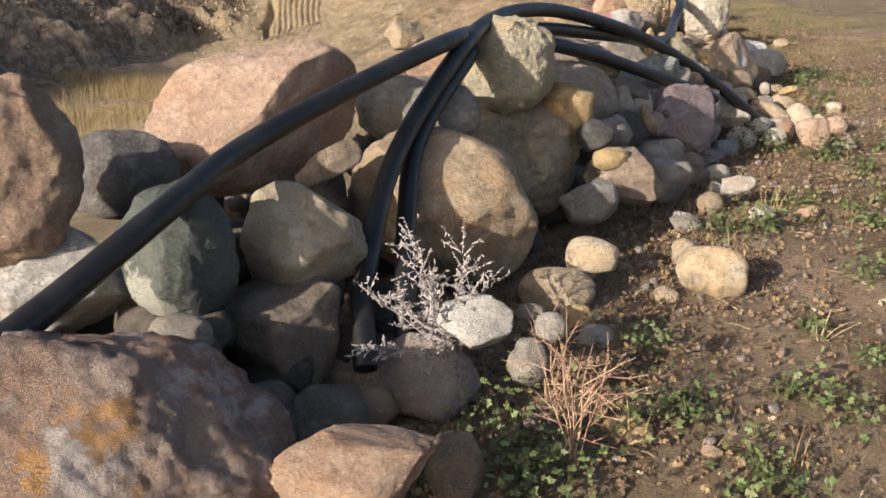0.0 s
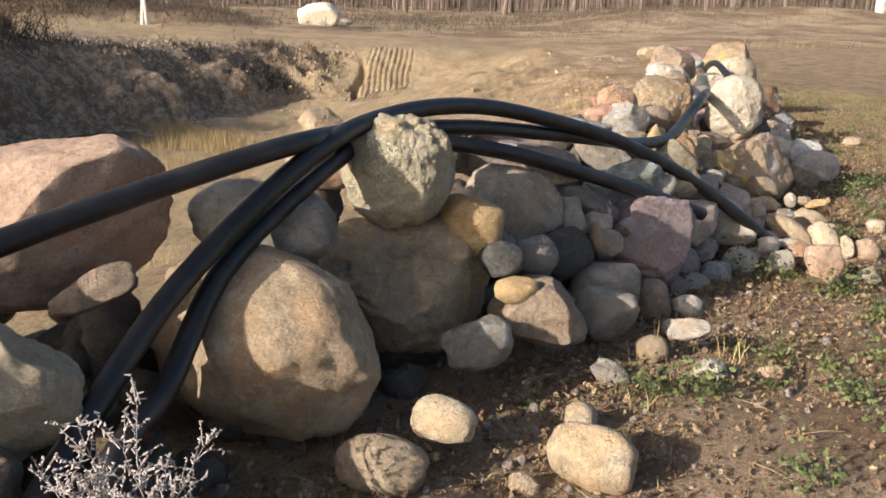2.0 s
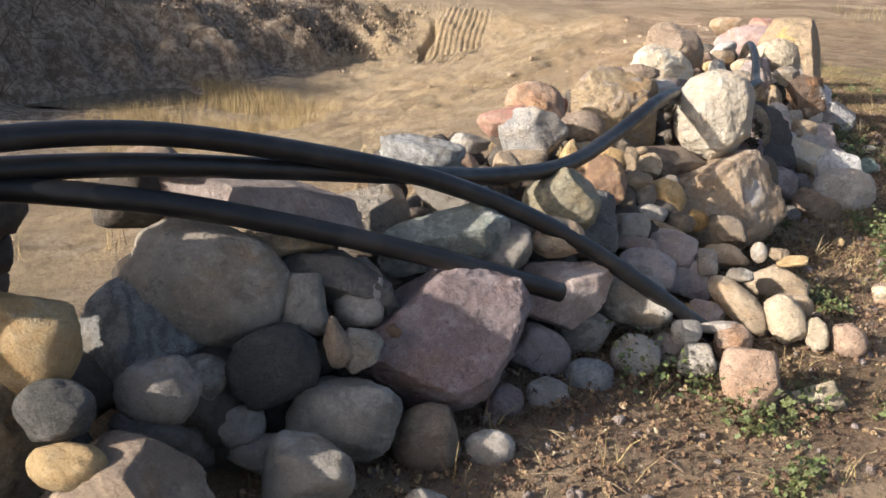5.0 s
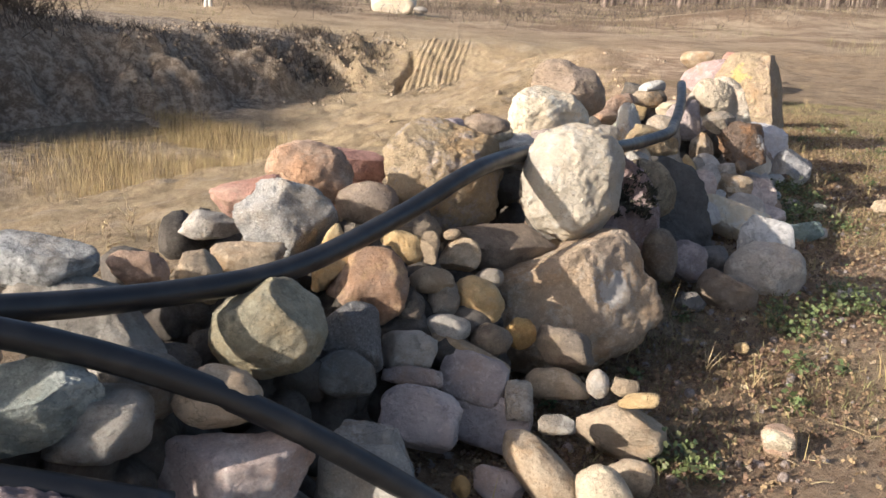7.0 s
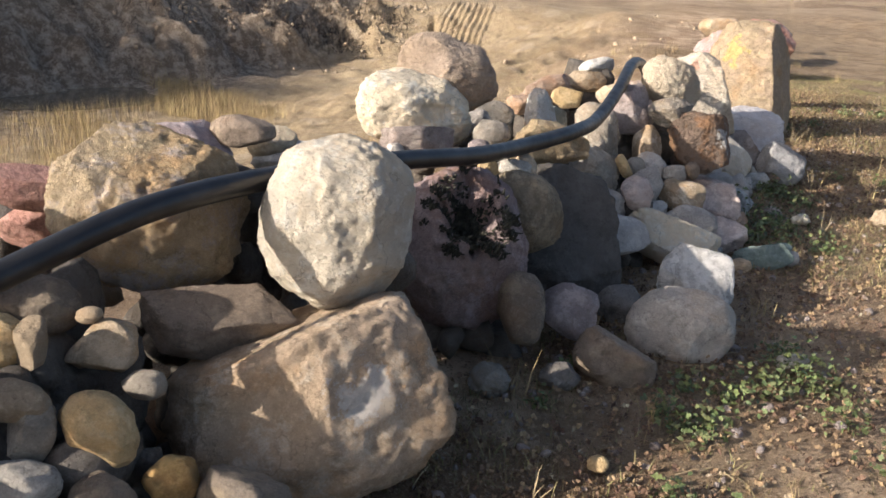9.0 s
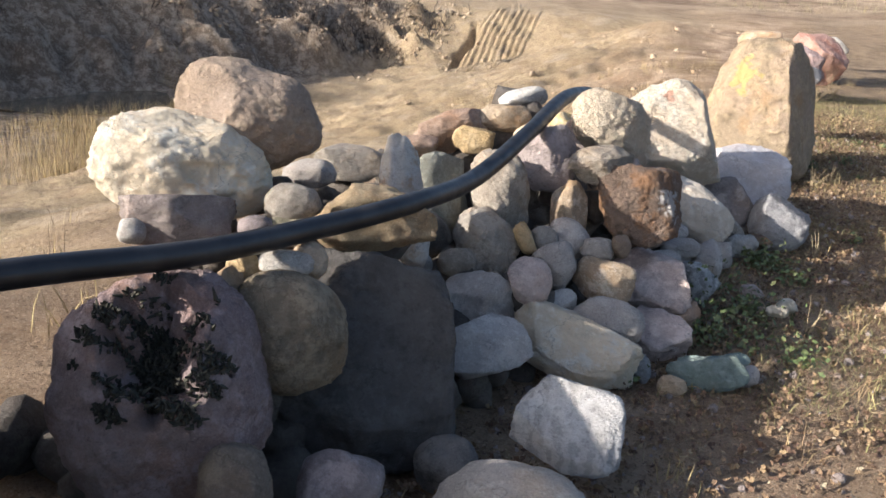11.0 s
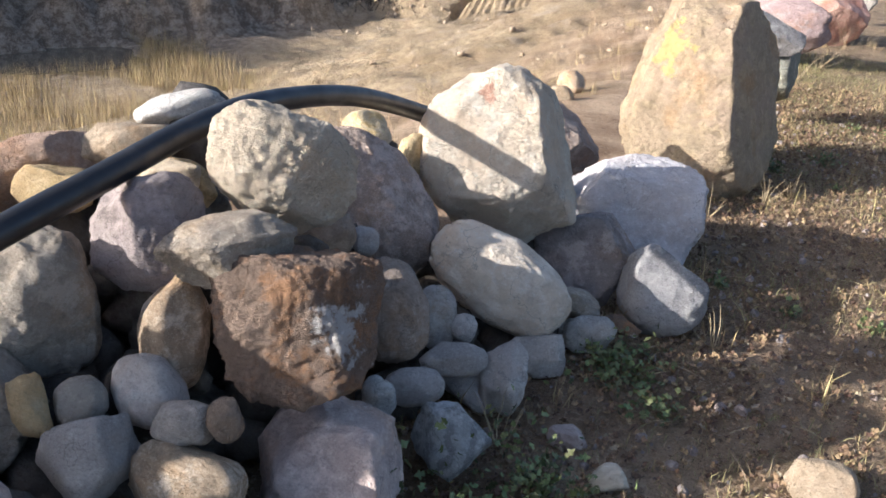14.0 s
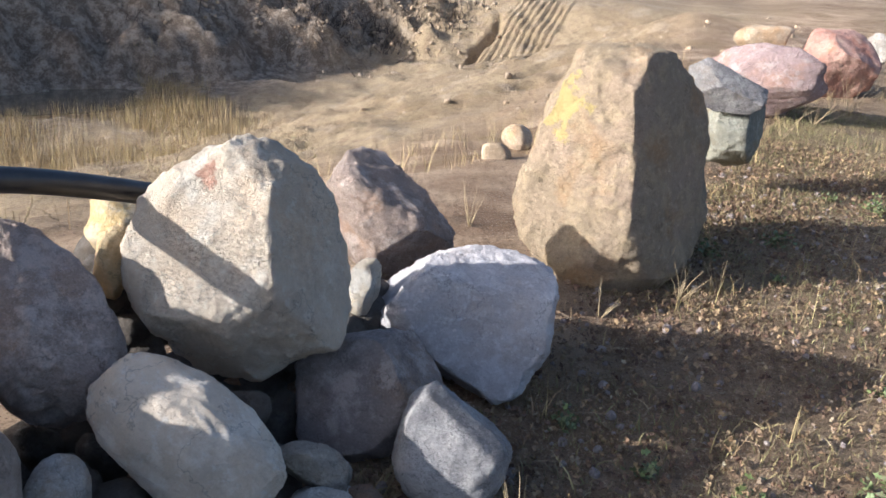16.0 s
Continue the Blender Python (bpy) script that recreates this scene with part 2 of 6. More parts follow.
    "palegn": rock_material("striated_pale_gneiss", (0.58, 0.56, 0.53), (0.50, 0.49, 0.47), (0.66, 0.64, 0.61), 0.3, 0.45, stain=0.4),
    "slab": rock_material("pinkish_grey_flagstone", (0.36, 0.30, 0.28), (0.33, 0.28, 0.26), (0.40, 0.35, 0.32), 0.15, pits=0.25),
    "paleg": rock_material("pale_speckled_granite", (0.53, 0.48, 0.43), (0.45, 0.40, 0.36), (0.62, 0.57, 0.51), 0.5, pits=0.7, stain=0.4),
    "mauveg": rock_material("mauve_grey_stone", (0.30, 0.255, 0.23), (0.24, 0.20, 0.185), None, 0.3),
    "dmauve": rock_material("dark_mauve_granite", (0.43, 0.33, 0.27), (0.34, 0.27, 0.225), (0.55, 0.47, 0.42), 0.45, pits=0.8),
    "post": rock_material("pale_grey_rusty_stone", (0.66, 0.62, 0.56), (0.56, 0.51, 0.44), (0.42, 0.27, 0.13), 0.45, pits=0.9, stain=0.4),
}

def plain_material(name, base, second, scale=30.0, rough=0.8, island=0.25, bump=0.2):
    """Small plants, leaves and sticks: two colours in clouds, and a value of its own for each loose piece."""
    m, nt, b = nodes_of(name, rough)
    v = coords(nt, False)
    col = mixed(nt, ramp(nt, noisy(nt, v, scale, 3), 0.4, 0.6), base, second)
    g = nt.nodes.new("ShaderNodeNewGeometry")
    hv = nt.nodes.new("ShaderNodeHueSaturation")
    vr = nt.nodes.new("ShaderNodeMapRange")
    vr.inputs[3].default_value, vr.inputs[4].default_value = 1 - island, 1 + island
    nt.links.new(g.outputs["Random Per Island"], vr.inputs[0])
    nt.links.new(vr.outputs[0], hv.inputs["Value"])
    hr = nt.nodes.new("ShaderNodeMapRange")
    hr.inputs[3].default_value, hr.inputs[4].default_value = 0.48, 0.52
    nt.links.new(g.outputs["Random Per Island"], hr.inputs[0])
    nt.links.new(hr.outputs[0], hv.inputs["Hue"])
    nt.links.new(col, hv.inputs["Color"])
    nt.links.new(hv.outputs[0], b.inputs["Base Color"])
    bumped(nt, b, ((noisy(nt, v, scale * 4, 3), bump, 0.005),))
    return m


DRY_GRASS = plain_material("dry_grass", (0.40, 0.295, 0.15), (0.29, 0.215, 0.10), 3.0, 0.8, 0.3)
GREEN_LEAF = plain_material("green_leaf", (0.12, 0.14, 0.05), (0.075, 0.10, 0.035), 12.0, 0.6, 0.5)
GREY_WEED = plain_material("grey_weed", (0.46, 0.415, 0.39), (0.34, 0.30, 0.285), 40.0, 0.9, 0.25)
DRY_STALK = plain_material("dry_stalk", (0.42, 0.33, 0.20), (0.30, 0.22, 0.13), 40.0, 0.85, 0.25)
RED_STALK = plain_material("reddish_stalk", (0.36, 0.21, 0.14), (0.44, 0.31, 0.21), 40.0, 0.85, 0.25)
DEAD_LEAF = plain_material("dead_leaf", (0.14, 0.085, 0.05), (0.22, 0.145, 0.085), 20.0, 0.8, 0.5)
PALE_LEAF = plain_material("pale_leaf", (0.34, 0.28, 0.20), (0.25, 0.185, 0.12), 20.0, 0.8, 0.3)
STRAW = plain_material("matted_straw", (0.26, 0.19, 0.11), (0.16, 0.11, 0.065), 4.0, 0.9, 0.45)
TURF = plain_material("turf", (0.16, 0.15, 0.06), (0.24, 0.19, 0.09), 2.0, 0.8, 0.45)
BRUSH = plain_material("dead_brush", (0.065, 0.048, 0.036), (0.10, 0.075, 0.055), 3.0, 0.9, 0.35)
BARK = plain_material("grey_bark", (0.15, 0.115, 0.095), (0.22, 0.17, 0.14), 1.0, 0.9, 0.35)
BIRCH = plain_material("birch_bark", (0.70, 0.66, 0.60), (0.52, 0.47, 0.42), 2.0, 0.8, 0.1)
RED_TAPE = plain_material("red_tape", (0.25, 0.025, 0.025), (0.2, 0.02, 0.02), 30.0, 0.5, 0.0)
MOSS = plain_material("black_moss", (0.025, 0.025, 0.018), (0.06, 0.055, 0.04), 40.0, 0.95, 0.3, 0.8)


def pipe_material():
    m, nt, b = nodes_of("black_polyethylene", 0.42)
    v = coords(nt)
    dust = ramp(nt, noisy(nt, v, 9.0, 5), 0.45, 0.8)
    nt.links.new(mixed(nt, dust, (0.010, 0.010, 0.011), (0.035, 0.032, 0.03)), b.inputs["Base Color"])
    nt.links.new(ramp(nt, noisy(nt, v, 20.0, 4), -0.4, 1.6), b.inputs["Roughness"])
    bumped(nt, b, ((noisy(nt, v, 60.0, 3), 0.08, 0.004),))
    return m


PIPE = pipe_material()


def ground_material():
    """Bare sandy soil: fawn where dry and open, browner litter near the stones, gravel specks, grey gravel on the pit's banks."""
    m, nt, b = nodes_of("sandy_soil", 0.95)
    v = coords(nt, False)
    sep = nt.nodes.new("ShaderNodeSeparateXYZ")
    nt.links.new(v, sep.inputs[0])
    soil = mixed(nt, ramp(nt, noisy(nt, v, 1.6, 6, 0.6), 0.40, 0.62), (0.30, 0.19, 0.11), (0.60, 0.44, 0.29))
    grassy = ramp(nt, noisy(nt, v, 0.55, 5, 0.6), 0.50, 0.66)
    soil = mixed(nt, grassy, soil, (0.27, 0.18, 0.085))
    sand = mixed(nt, ramp(nt, noisy(nt, v, 0.8, 6, 0.6), 0.35, 0.65), (0.51, 0.395, 0.24), (0.36, 0.265, 0.145))
    sand = mixed(nt, times(nt, ramp(nt, noisy(nt, v, 2.6, 10, 0.72), 0.50, 0.60), 0.6), sand, (0.27, 0.185, 0.11))
    sand = mixed(nt, times(nt, ramp(nt, noisy(nt, v, 5.5, 12, 0.80), 0.52, 0.58), 0.55), sand, (0.19, 0.13, 0.08))
    sand = mixed(nt, times(nt, ramp(nt, noisy(nt, v, 1.3, 9, 0.70), 0.54, 0.62), 0.5), sand, (0.60, 0.49, 0.35))
    # the excavated side and everything far from the path is open sand
    open_sand = ramp(nt, sep.outputs["X"], 1.4, -0.8)
    col = mixed(nt, open_sand, soil, sand)
    worn = nt.nodes.new("ShaderNodeMath")
    worn.operation = "MULTIPLY"
    nt.links.new(ramp(nt, sep.outputs["Y"], 11.0, 15.0), worn.inputs[0])
    nt.links.new(ramp(nt, sep.outputs["X"], 2.6, 3.4), worn.inputs[1])
    col = mixed(nt, times(nt, worn.outputs[0], 0.75), col, mixed(nt, ramp(nt, noisy(nt, v, 3.0, 8, 0.7), 0.42, 0.60), (0.17, 0.115, 0.06), (0.36, 0.26, 0.15)))
    far = ramp(nt, sep.outputs["Y"], 33.0, 44.0)
    field = mixed(nt, ramp(nt, noisy(nt, v, 0.22, 8, 0.65), 0.42, 0.58), (0.20, 0.13, 0.075), (0.46, 0.35, 0.23))
    field = mixed(nt, times(nt, ramp(nt, noisy(nt, v, 0.9, 10, 0.75), 0.50, 0.58), 0.6), field, (0.20, 0.13, 0.075))
    col = mixed(nt, far, col, field)
    # gravelly, root-dark earth in the left bank
    bank = ramp(nt, sep.outputs["X"], -7.6, -9.5)
    gravel = mixed(nt, ramp(nt, noisy(nt, v, 4.0, 9, 0.8), 0.46, 0.58), (0.18, 0.135, 0.095), (0.47, 0.39, 0.30))
    notfar = nt.nodes.new("ShaderNodeMath")
    notfar.operation = "MULTIPLY"
    nt.links.new(bank, notfar.inputs[0])
    nt.links.new(ramp(nt, sep.outputs["Y"], 33.2, 32.0), notfar.inputs[1])
    col = mixed(nt, notfar.outputs[0], col, gravel)
    grit = noisy(nt, v, 95.0, 3, 0.7)
    clod = noisy(nt, v, 30.0, 6, 0.75)
    col = mixed(nt, times(nt, ramp(nt, clod, 0.52, 0.64), 0.6), col, (0.13, 0.08, 0.045))
    col = mixed(nt, ramp(nt, grit, 0.58, 0.66), col, (0.58, 0.46, 0.33))
    col = mixed(nt, ramp(nt, grit, 0.40, 0.33), col, (0.10, 0.065, 0.04))
    nt.links.new(col, b.inputs["Base Color"])
    bumped(nt, b, ((noisy(nt, v, 2.2, 8, 0.7), 0.9, 0.12), (noisy(nt, v, 16.0, 9, 0.78), 1.0, 0.09), (grit, 0.6, 0.010)))
    return m


GROUND = ground_material()


def water_material():
    m, nt, b = nodes_of("murky_water", 0.08)
    v = coords(nt, False)
    nt.links.new(mixed(nt, noisy(nt, v, 1.0, 3), (0.10, 0.085, 0.06), (0.14, 0.115, 0.08)), b.inputs["Base Color"])
    bumped(nt, b, ((noisy(nt, v, 6.0, 2), 0.05, 0.01),))
    return m


WATER = water_material()

# ---- helpers for meshes ----
def link_mesh(name, verts, faces, material, smooth=True):
    me = bpy.data.meshes.new(name)
    me.from_pydata(verts, [], faces)
    me.materials.append(material)
    if smooth:
        me.polygons.foreach_set("use_smooth", [True] * len(me.polygons))
    me.update()
    return new(name, me)


def smooth_step(a, b, x):
    s = np.clip((x - a) / (b - a), 0, 1)
    return s * s * (3 - 2 * s)


WAVES = np.random.RandomState(5).normal(size=(40, 3))


def ripple(x, y, scale, count=12, first=0):
    """A smooth random relief, about -1 to 1."""
    out = np.zeros_like(x)
    for i in range(first, first + count):
        a, b, c = WAVES[i % 40]
        k = (0.6 + 0.25 * (i - first)) / scale
        ang = a * 5
        out += np.sin(k * (x * np.cos(ang) + y * np.sin(ang)) * 2.2 + b * 7 + 1.3 * np.sin(k * (y * np.cos(ang) - x * np.sin(ang)) * 1.1 + c * 5)) / (1 + 0.35 * (i - first))
    return out / 3.0


GRADS = np.random.RandomState(8).normal(size=(256, 3))
GRADS /= np.linalg.norm(GRADS, axis=1)[:, None]
SHUFFLE = np.random.RandomState(9).permutation(256)


def lattice_noise(p):
    """Smooth gradient noise at the points p, about -0.7 to 0.7."""
    i = np.floor(p).astype(int)
    f = p - i
    u = f * f * f * (f * (f * 6 - 15) + 10)
    out = np.zeros(len(p))
    for dx in (0, 1):
        for dy in (0, 1):
            for dz in (0, 1):
                h = SHUFFLE[(i[:, 0] + dx) & 255]
                h = SHUFFLE[(h + i[:, 1] + dy) & 255]
                h = SHUFFLE[(h + i[:, 2] + dz) & 255]
                w = (u[:, 0] if dx else 1 - u[:, 0]) * (u[:, 1] if dy else 1 - u[:, 1]) * (u[:, 2] if dz else 1 - u[:, 2])
                out += w * (GRADS[h] * (f - (dx, dy, dz))).sum(1)
    return out


def layered_noise(p, octaves, gain=0.5, ridged=False):
    out, k, a = np.zeros(len(p)), 1.0, 1.0
    for _ in range(octaves):
        n = lattice_noise(p * k)
        out += a * ((0.35 - np.abs(n)) if ridged else n)
        k, a = k * 2.1, a * gain
    return out


# ---- ground ----
# edges of the excavated pit: a point, the way into the pit, the slope of that side
PIT = [((-1.5, 0.0), (-0.966, 0.256), 0.27), ((3.0, 17.0), (-0.976, -0.217), 0.30), ((-5.5, 33.8), (0.26, -0.966), 0.52),
       ((-11.45, 28.5), (0.88, -0.47), 0.86), ((-15.4, 19.8), (0.93, -0.37), 0.98), ((-10.0, 3.0), (0.1, 0.99), 0.30)]


def ground_height(x, y):
    x, y = np.asarray(x, float), np.asarray(y, float)
    left = 1 - smooth_step(-4, 14, x)
    base = 0.03 - 0.022 * np.clip(y, -10, 16) - smooth_step(16, 34, y) * (0.05 + 0.60 * left)
    base = base + smooth_step(40, 95, y) * (0.25 + 0.9 * smooth_step(-10, 35, x))
    # a low wooded rise and heaps of sand behind the pit
    for cx, cy, r, h in ((-24, 44, 5, 1.1), (-17, 44, 3, 0.5), (8, 60, 5, 0.7), (19, 66, 7, 1.0), (4, 57, 4, 0.4), (13, 30, 2.5, 0.12), (0.2, 28, 1.6, 0.35), (-1.2, 24.5, 1.3, 0.25), (-16.5, 15.5, 3.2, 1.9), (-18, 22, 2.6, 1.3)):
        base = base + h * np.exp(-((x - cx) ** 2 + (y - cy) ** 2) / (r * r))
    side = np.full_like(base, -2.75)
    inside = np.ones_like(base)
    for (px, py), (nx, ny), s in PIT:
        d = (x - px) * nx + (y - py) * ny + 0.35 * ripple(x, y, 2.5, 6, 20) * (s > 0.4)
        soft = np.sqrt(np.maximum(d, 0) ** 2 + 0.3) - 0.547
        side = np.maximum(side, base - s * np.maximum(soft, 0))
        inside = inside * smooth_step(0, 1.5, d)
    h = np.minimum(side, base)
    steep = inside * smooth_step(-2.72, -2.3, h) * smooth_step(-6.5, -9, x)
    h = h + 0.58 * steep * (ripple(x, y, 0.9, 12, 3) + 0.6 * ripple(x, y, 0.35, 12, 9)) + 0.07 * inside * (ripple(x, y, 0.6, 10, 8) + 0.5 * ripple(x, y, 0.22, 10, 18))
    h = h + 0.018 * ripple(x, y, 0.7, 12, 14) + 0.007 * ripple(x, y, 0.16, 12, 25)
    h = h + 0.10 * smooth_step(14, 26, y) * ripple(x, y, 1.6, 12, 17)
    # clawed stripes that the digger left in the sandy bank
    u = (x + 5.12) + 0.10 * (y - 31.0) + 0.45 * np.maximum(0, 29.7 - y) + 0.03 * np.sin(y * 2.6)
    mark = smooth_step(0.92, 0.84, np.abs(u)) * smooth_step(3.0, 2.6, np.abs(y - 30.9 - 0.3 * np.sin(u * 9)))
    h = h + mark * (0.03 - 0.075 * (0.5 + 0.5 * np.cos(u * 2 * math.pi / 0.20)) ** 2)
    # the torn scarp where the bucket bit in beside them
    h = h - 0.30 * np.exp(-((u + 1.0 + 0.12 * np.sin(y * 3.1)) / 0.13) ** 2) * smooth_step(1.7, 1.0, np.abs(y - 31.0))
    # ruts of wheels across the sandy floor
    for off, turn, depth in ((0.0, 0.69, 0.12), (1.7, 0.69, 0.12), (3.1, 0.55, 0.09), (4.6, 0.55, 0.10), (-1.9, 0.80, 0.09)):
        q = (x + 4.2 - off) * 0.72 - (y - 22.0) * turn + 0.35 * np.sin(y * 0.4 + off)
        tread = 1 + 0.35 * np.sin(y * 13) + 0.3 * ripple(x, y, 0.3, 6, 30)
        h = h + inside * smooth_step(-6.8, -5.6, x) * depth * (-np.exp(-(q / 0.20) ** 2) * tread + 0.55 * np.exp(-((np.abs(q) - 0.36) / 0.13) ** 2) * (1 + 0.4 * ripple(x, y, 0.2, 6, 11)))
    # the pond's hollow
    h = h - 0.35 * np.exp(-(((x + 12.0) / 2.4) ** 2 + ((y - 21.3) / 2.2) ** 2) ** 2)
    return h


def axis(stops):
    """Grid lines from (start, step) stops, the steps growing smoothly between them."""
    out = []
    for (a, sa), (b, sb) in zip(stops[:-1], stops[1:]):
        v = a
        while v < b:
            out.append(v)
            v += sa + (sb - sa) * (v - a) / (b - a)
    return np.array(out + [stops[-1][0]])


gx = axis([(-420, 40), (-60, 6), (-22, 0.5), (-8, 0.2), (-6.7, 0.04), (-3.8, 0.05), (-2.5, 0.07), (-1.2, 0.05), (5, 0.05), (9, 0.4), (40, 4), (420, 40)])
gy = axis([(-60, 8), (-4, 0.4), (0.8, 0.06), (14, 0.07), (16, 0.11), (27.0, 0.13), (27.6, 0.09), (33.5, 0.09), (36, 0.5), (70, 2.5), (500, 60)])
GX, GY = np.meshgrid(gx, gy)
GZ = ground_height(GX, GY)
nx_, ny_ = len(gx), len(gy)
gverts = np.stack([GX, GY, GZ], -1).reshape(-1, 3)
idx = np.arange(nx_ * ny_).reshape(ny_, nx_)
gfaces = np.stack([idx[:-1, :-1], idx[:-1, 1:], idx[1:, 1:], idx[1:, :-1]], -1).reshape(-1, 4)
ground = link_mesh("ground", gverts.tolist(), gfaces.tolist(), GROUND)
tagged(ground, "bare sandy ground with a dug-out gravel pit and weedy patches", "ground", kind="structure")


def on_ground(x, y):
    return float(ground_height(x, y))


wv = [(-12.0 + (2.5 + 0.35 * math.sin(3 * a)) * math.cos(a), 21.3 + (2.2 + 0.3 * math.sin(2 * a + 1)) * math.sin(a), -2.84) for a in np.linspace(0, 2 * math.pi, 48, endpoint=False)]
pond = link_mesh("water", wv, [list(range(48))], WATER, False)
tagged(pond, "shallow murky brown pond in the pit floor", "pond", kind="structure")

# ---- stones ----
SPHERES = {}


def sphere(level):
    if level not in SPHERES:
        bm = bmesh.new()
        bmesh.ops.create_icosphere(bm, subdivisions=level, radius=1)
        SPHERES[level] = (np.array([v.co[:] for v in bm.verts]), [[v.index for v in f.verts] for f in bm.faces])
        bm.free()
    return SPHERES[level]


STYLES = {"r": (2.2, 6, 0.78, 0.95, 0.06), "s": (2.6, 10, 0.61, 0.88, 0.06), "a": (2.6, 11, 0.54, 0.86, 0.05), "f": (3.8, 8, 0.66, 0.95, 0.04), "h": (2.25, 3, 0.86, 0.97, 0.05), "b": (4.5, 6, 0.80, 0.98, 0.05)}


def stone_points(level, style, seed, cuts=(), dent=None, rugged=0.0):
    """Unit stone: a rounded block with worn planes knocked off it and an uneven skin."""
    rs = np.random.RandomState(seed)
    d, faces = sphere(level)
    power, count, lo, hi, rough = STYLES[style]
    r = (np.abs(d) ** power).sum(1) ** (-1 / power)
    p = d * r[:, None]
    planes = [(np.array(n, float) / np.linalg.norm(n), k) for *n, k in cuts]
    for _ in range(count):
        n = rs.normal(size=3)
        planes.append((n / np.linalg.norm(n), rs.uniform(lo, hi)))
    for n, k in planes:
        over = p @ n - k
        hard = {"r": 0.88, "h": 0.90}.get(style, 0.96)
        p = p - np.outer(np.maximum(over, 0) * hard, n)
    # chips broken off the corners
    for _ in range({"r": 5, "h": 10, "s": 10, "a": 14}.get(style, 9) if level > 3 else 3):
        n = rs.normal(size=3)
        n /= np.linalg.norm(n)
        reach = p @ n
        over = reach - reach.max() * (1 - rs.uniform(0.015, 0.05 if style == "r" else 0.09))
        p = p - np.outer(np.maximum(over, 0) * (0.7 if style in "rh" else 0.92), n)
    big = np.zeros(len(p))
    for i in range(9):
        w = rs.normal(size=3) * (1.2 + 0.55 * i)
        big += np.sin(p @ w + rs.uniform(0, 6.3)) / (1 + 0.5 * i)
    p = p * (1 + rough * 0.45 * big)[:, None]
    off = rs.uniform(0, 200, 3)
    soft = style in "rh"
    p = p * (1 + {"r": 0.09, "h": 0.085, "s": 0.10}.get(style, 0.065) * layered_noise(p * 1.9 + off, 5 if level > 3 else 3, 0.52))[:, None]
    if level > 3:
        p = p * (1 + (0.036 if soft else 0.060) * layered_noise(p * 5.5 + off, 4, 0.55, True))[:, None]
    if rugged:
        # broken, pitted skin
        lump = layered_noise(p * 4.2 + off, 4, 0.6)
        pit = np.maximum(0, lattice_noise(p * 11.0 + off) - 0.05) + 0.6 * np.maximum(0, lattice_noise(p * 23.0 + off) - 0.05)
        where = smooth_step(-0.35, 0.25, lattice_noise(p * 1.3 + off))
        p = p * (1 + rugged * (0.7 * lump - 1.1 * where * pit))[:, None]
    if dent:
        n = np.array(dent[:3]) / np.linalg.norm(dent[:3])
        away = np.linalg.norm(d - n, axis=1) + 0.45 * layered_noise(d * 2.6 + off, 3)
        p = p * (1 - dent[3] * smooth_step(dent[4], dent[4] * 0.6, away))[:, None]
    lo_, hi_ = p.min(0), p.max(0)
    return (p - (lo_ + hi_) / 2) / ((hi_ - lo_) / 2), faces


STONES = []
RUGGED = {"knob": 0.11, "dtan": 0.09, "rust": 0.14, "tanbig": 0.09, "pinkrust": 0.06, "pinktan": 0.06, "cleft": 0.05, "tanface": 0.06, "stand": 0.06, "cap": 0.08, "capflat": 0.10,
          "tanblock": 0.10, "post": 0.08, "purple": 0.06, "purplehole": 0.06, "loaf": 0.012, "blackslab": 0.02, "white": 0.04, "creambig": 0.06, "slate": 0.06, "dmauve": 0.08, "whitegrey": 0.07}


def stone(place, size, turn, style, rock, label, level=4, cuts=(), dent=None):
    """One loose stone of the pile; size: its half axes."""
    seed = int(abs(place[0] * 7919 + place[1] * 104729 + place[2] * 1299709)) % 100000
    p, faces = stone_points(level, style, seed, cuts, dent, RUGGED.get(rock, 0.03) if level > 4 else 0.0)
    big = max(size)
    name = "boulder" if big > 0.15 else "cobble" if big > 0.07 else "stone"
    ob = link_mesh(name, (p * np.array(size) * 1.04).tolist(), faces, ROCK[rock])
    ob.matrix_world = pose(*place, *turn)
    STONES.append((place, size))
    return tagged(ob, label, name, "stones of the pile")


stone((-0.672, 1.475, 0.196), (0.375, 0.298, 0.268), (53.3, 23.1, 8.2), "h", "pinkrust", "large rusty pink granite boulder in the stone pile", 6, cuts=((0.42, 0.57, 0.7, 0.92),))
stone((-1.107, 2.118, 0.650), (0.167, 0.246, 0.165), (75.6, 7.1, 25.8), "r", "pinktan", "rounded pinkish tan granite boulder on top of the pile", 5)
stone((-0.999, 2.567, 0.521), (0.170, 0.137, 0.126), (74.9, 5.6, 19.8), "r", "dgrey", "rounded dark grey stone boulder in the stone pile", 5)
stone((-0.640, 2.940, 0.610), (0.368, 0.245, 0.190), (77.5, -12.1, 14.9), "h", "pink", "large pink granite boulder on top of the pile", 5, cuts=((-0.45, 0.55, 0.7, 0.72), (0.72, -0.45, 0.52, 0.45), (0.1, 0.95, 0.3, 0.82)))
stone((-1.002, 2.024, 0.383), (0.182, 0.134, 0.120), (67.9, -16.0, 32.7), "s", "whitegrey", "worn white grey granite boulder in the stone pile", 5)
stone((-0.685, 2.067, 0.455), (0.143, 0.178, 0.121), (69.6, -5.1, 20.2), "h", "green", "rounded dark green stone boulder in the stone pile", 5, cuts=((-0.8, 0.2, 0.55, 0.76), (0.5, -0.3, 0.8, 0.86)))
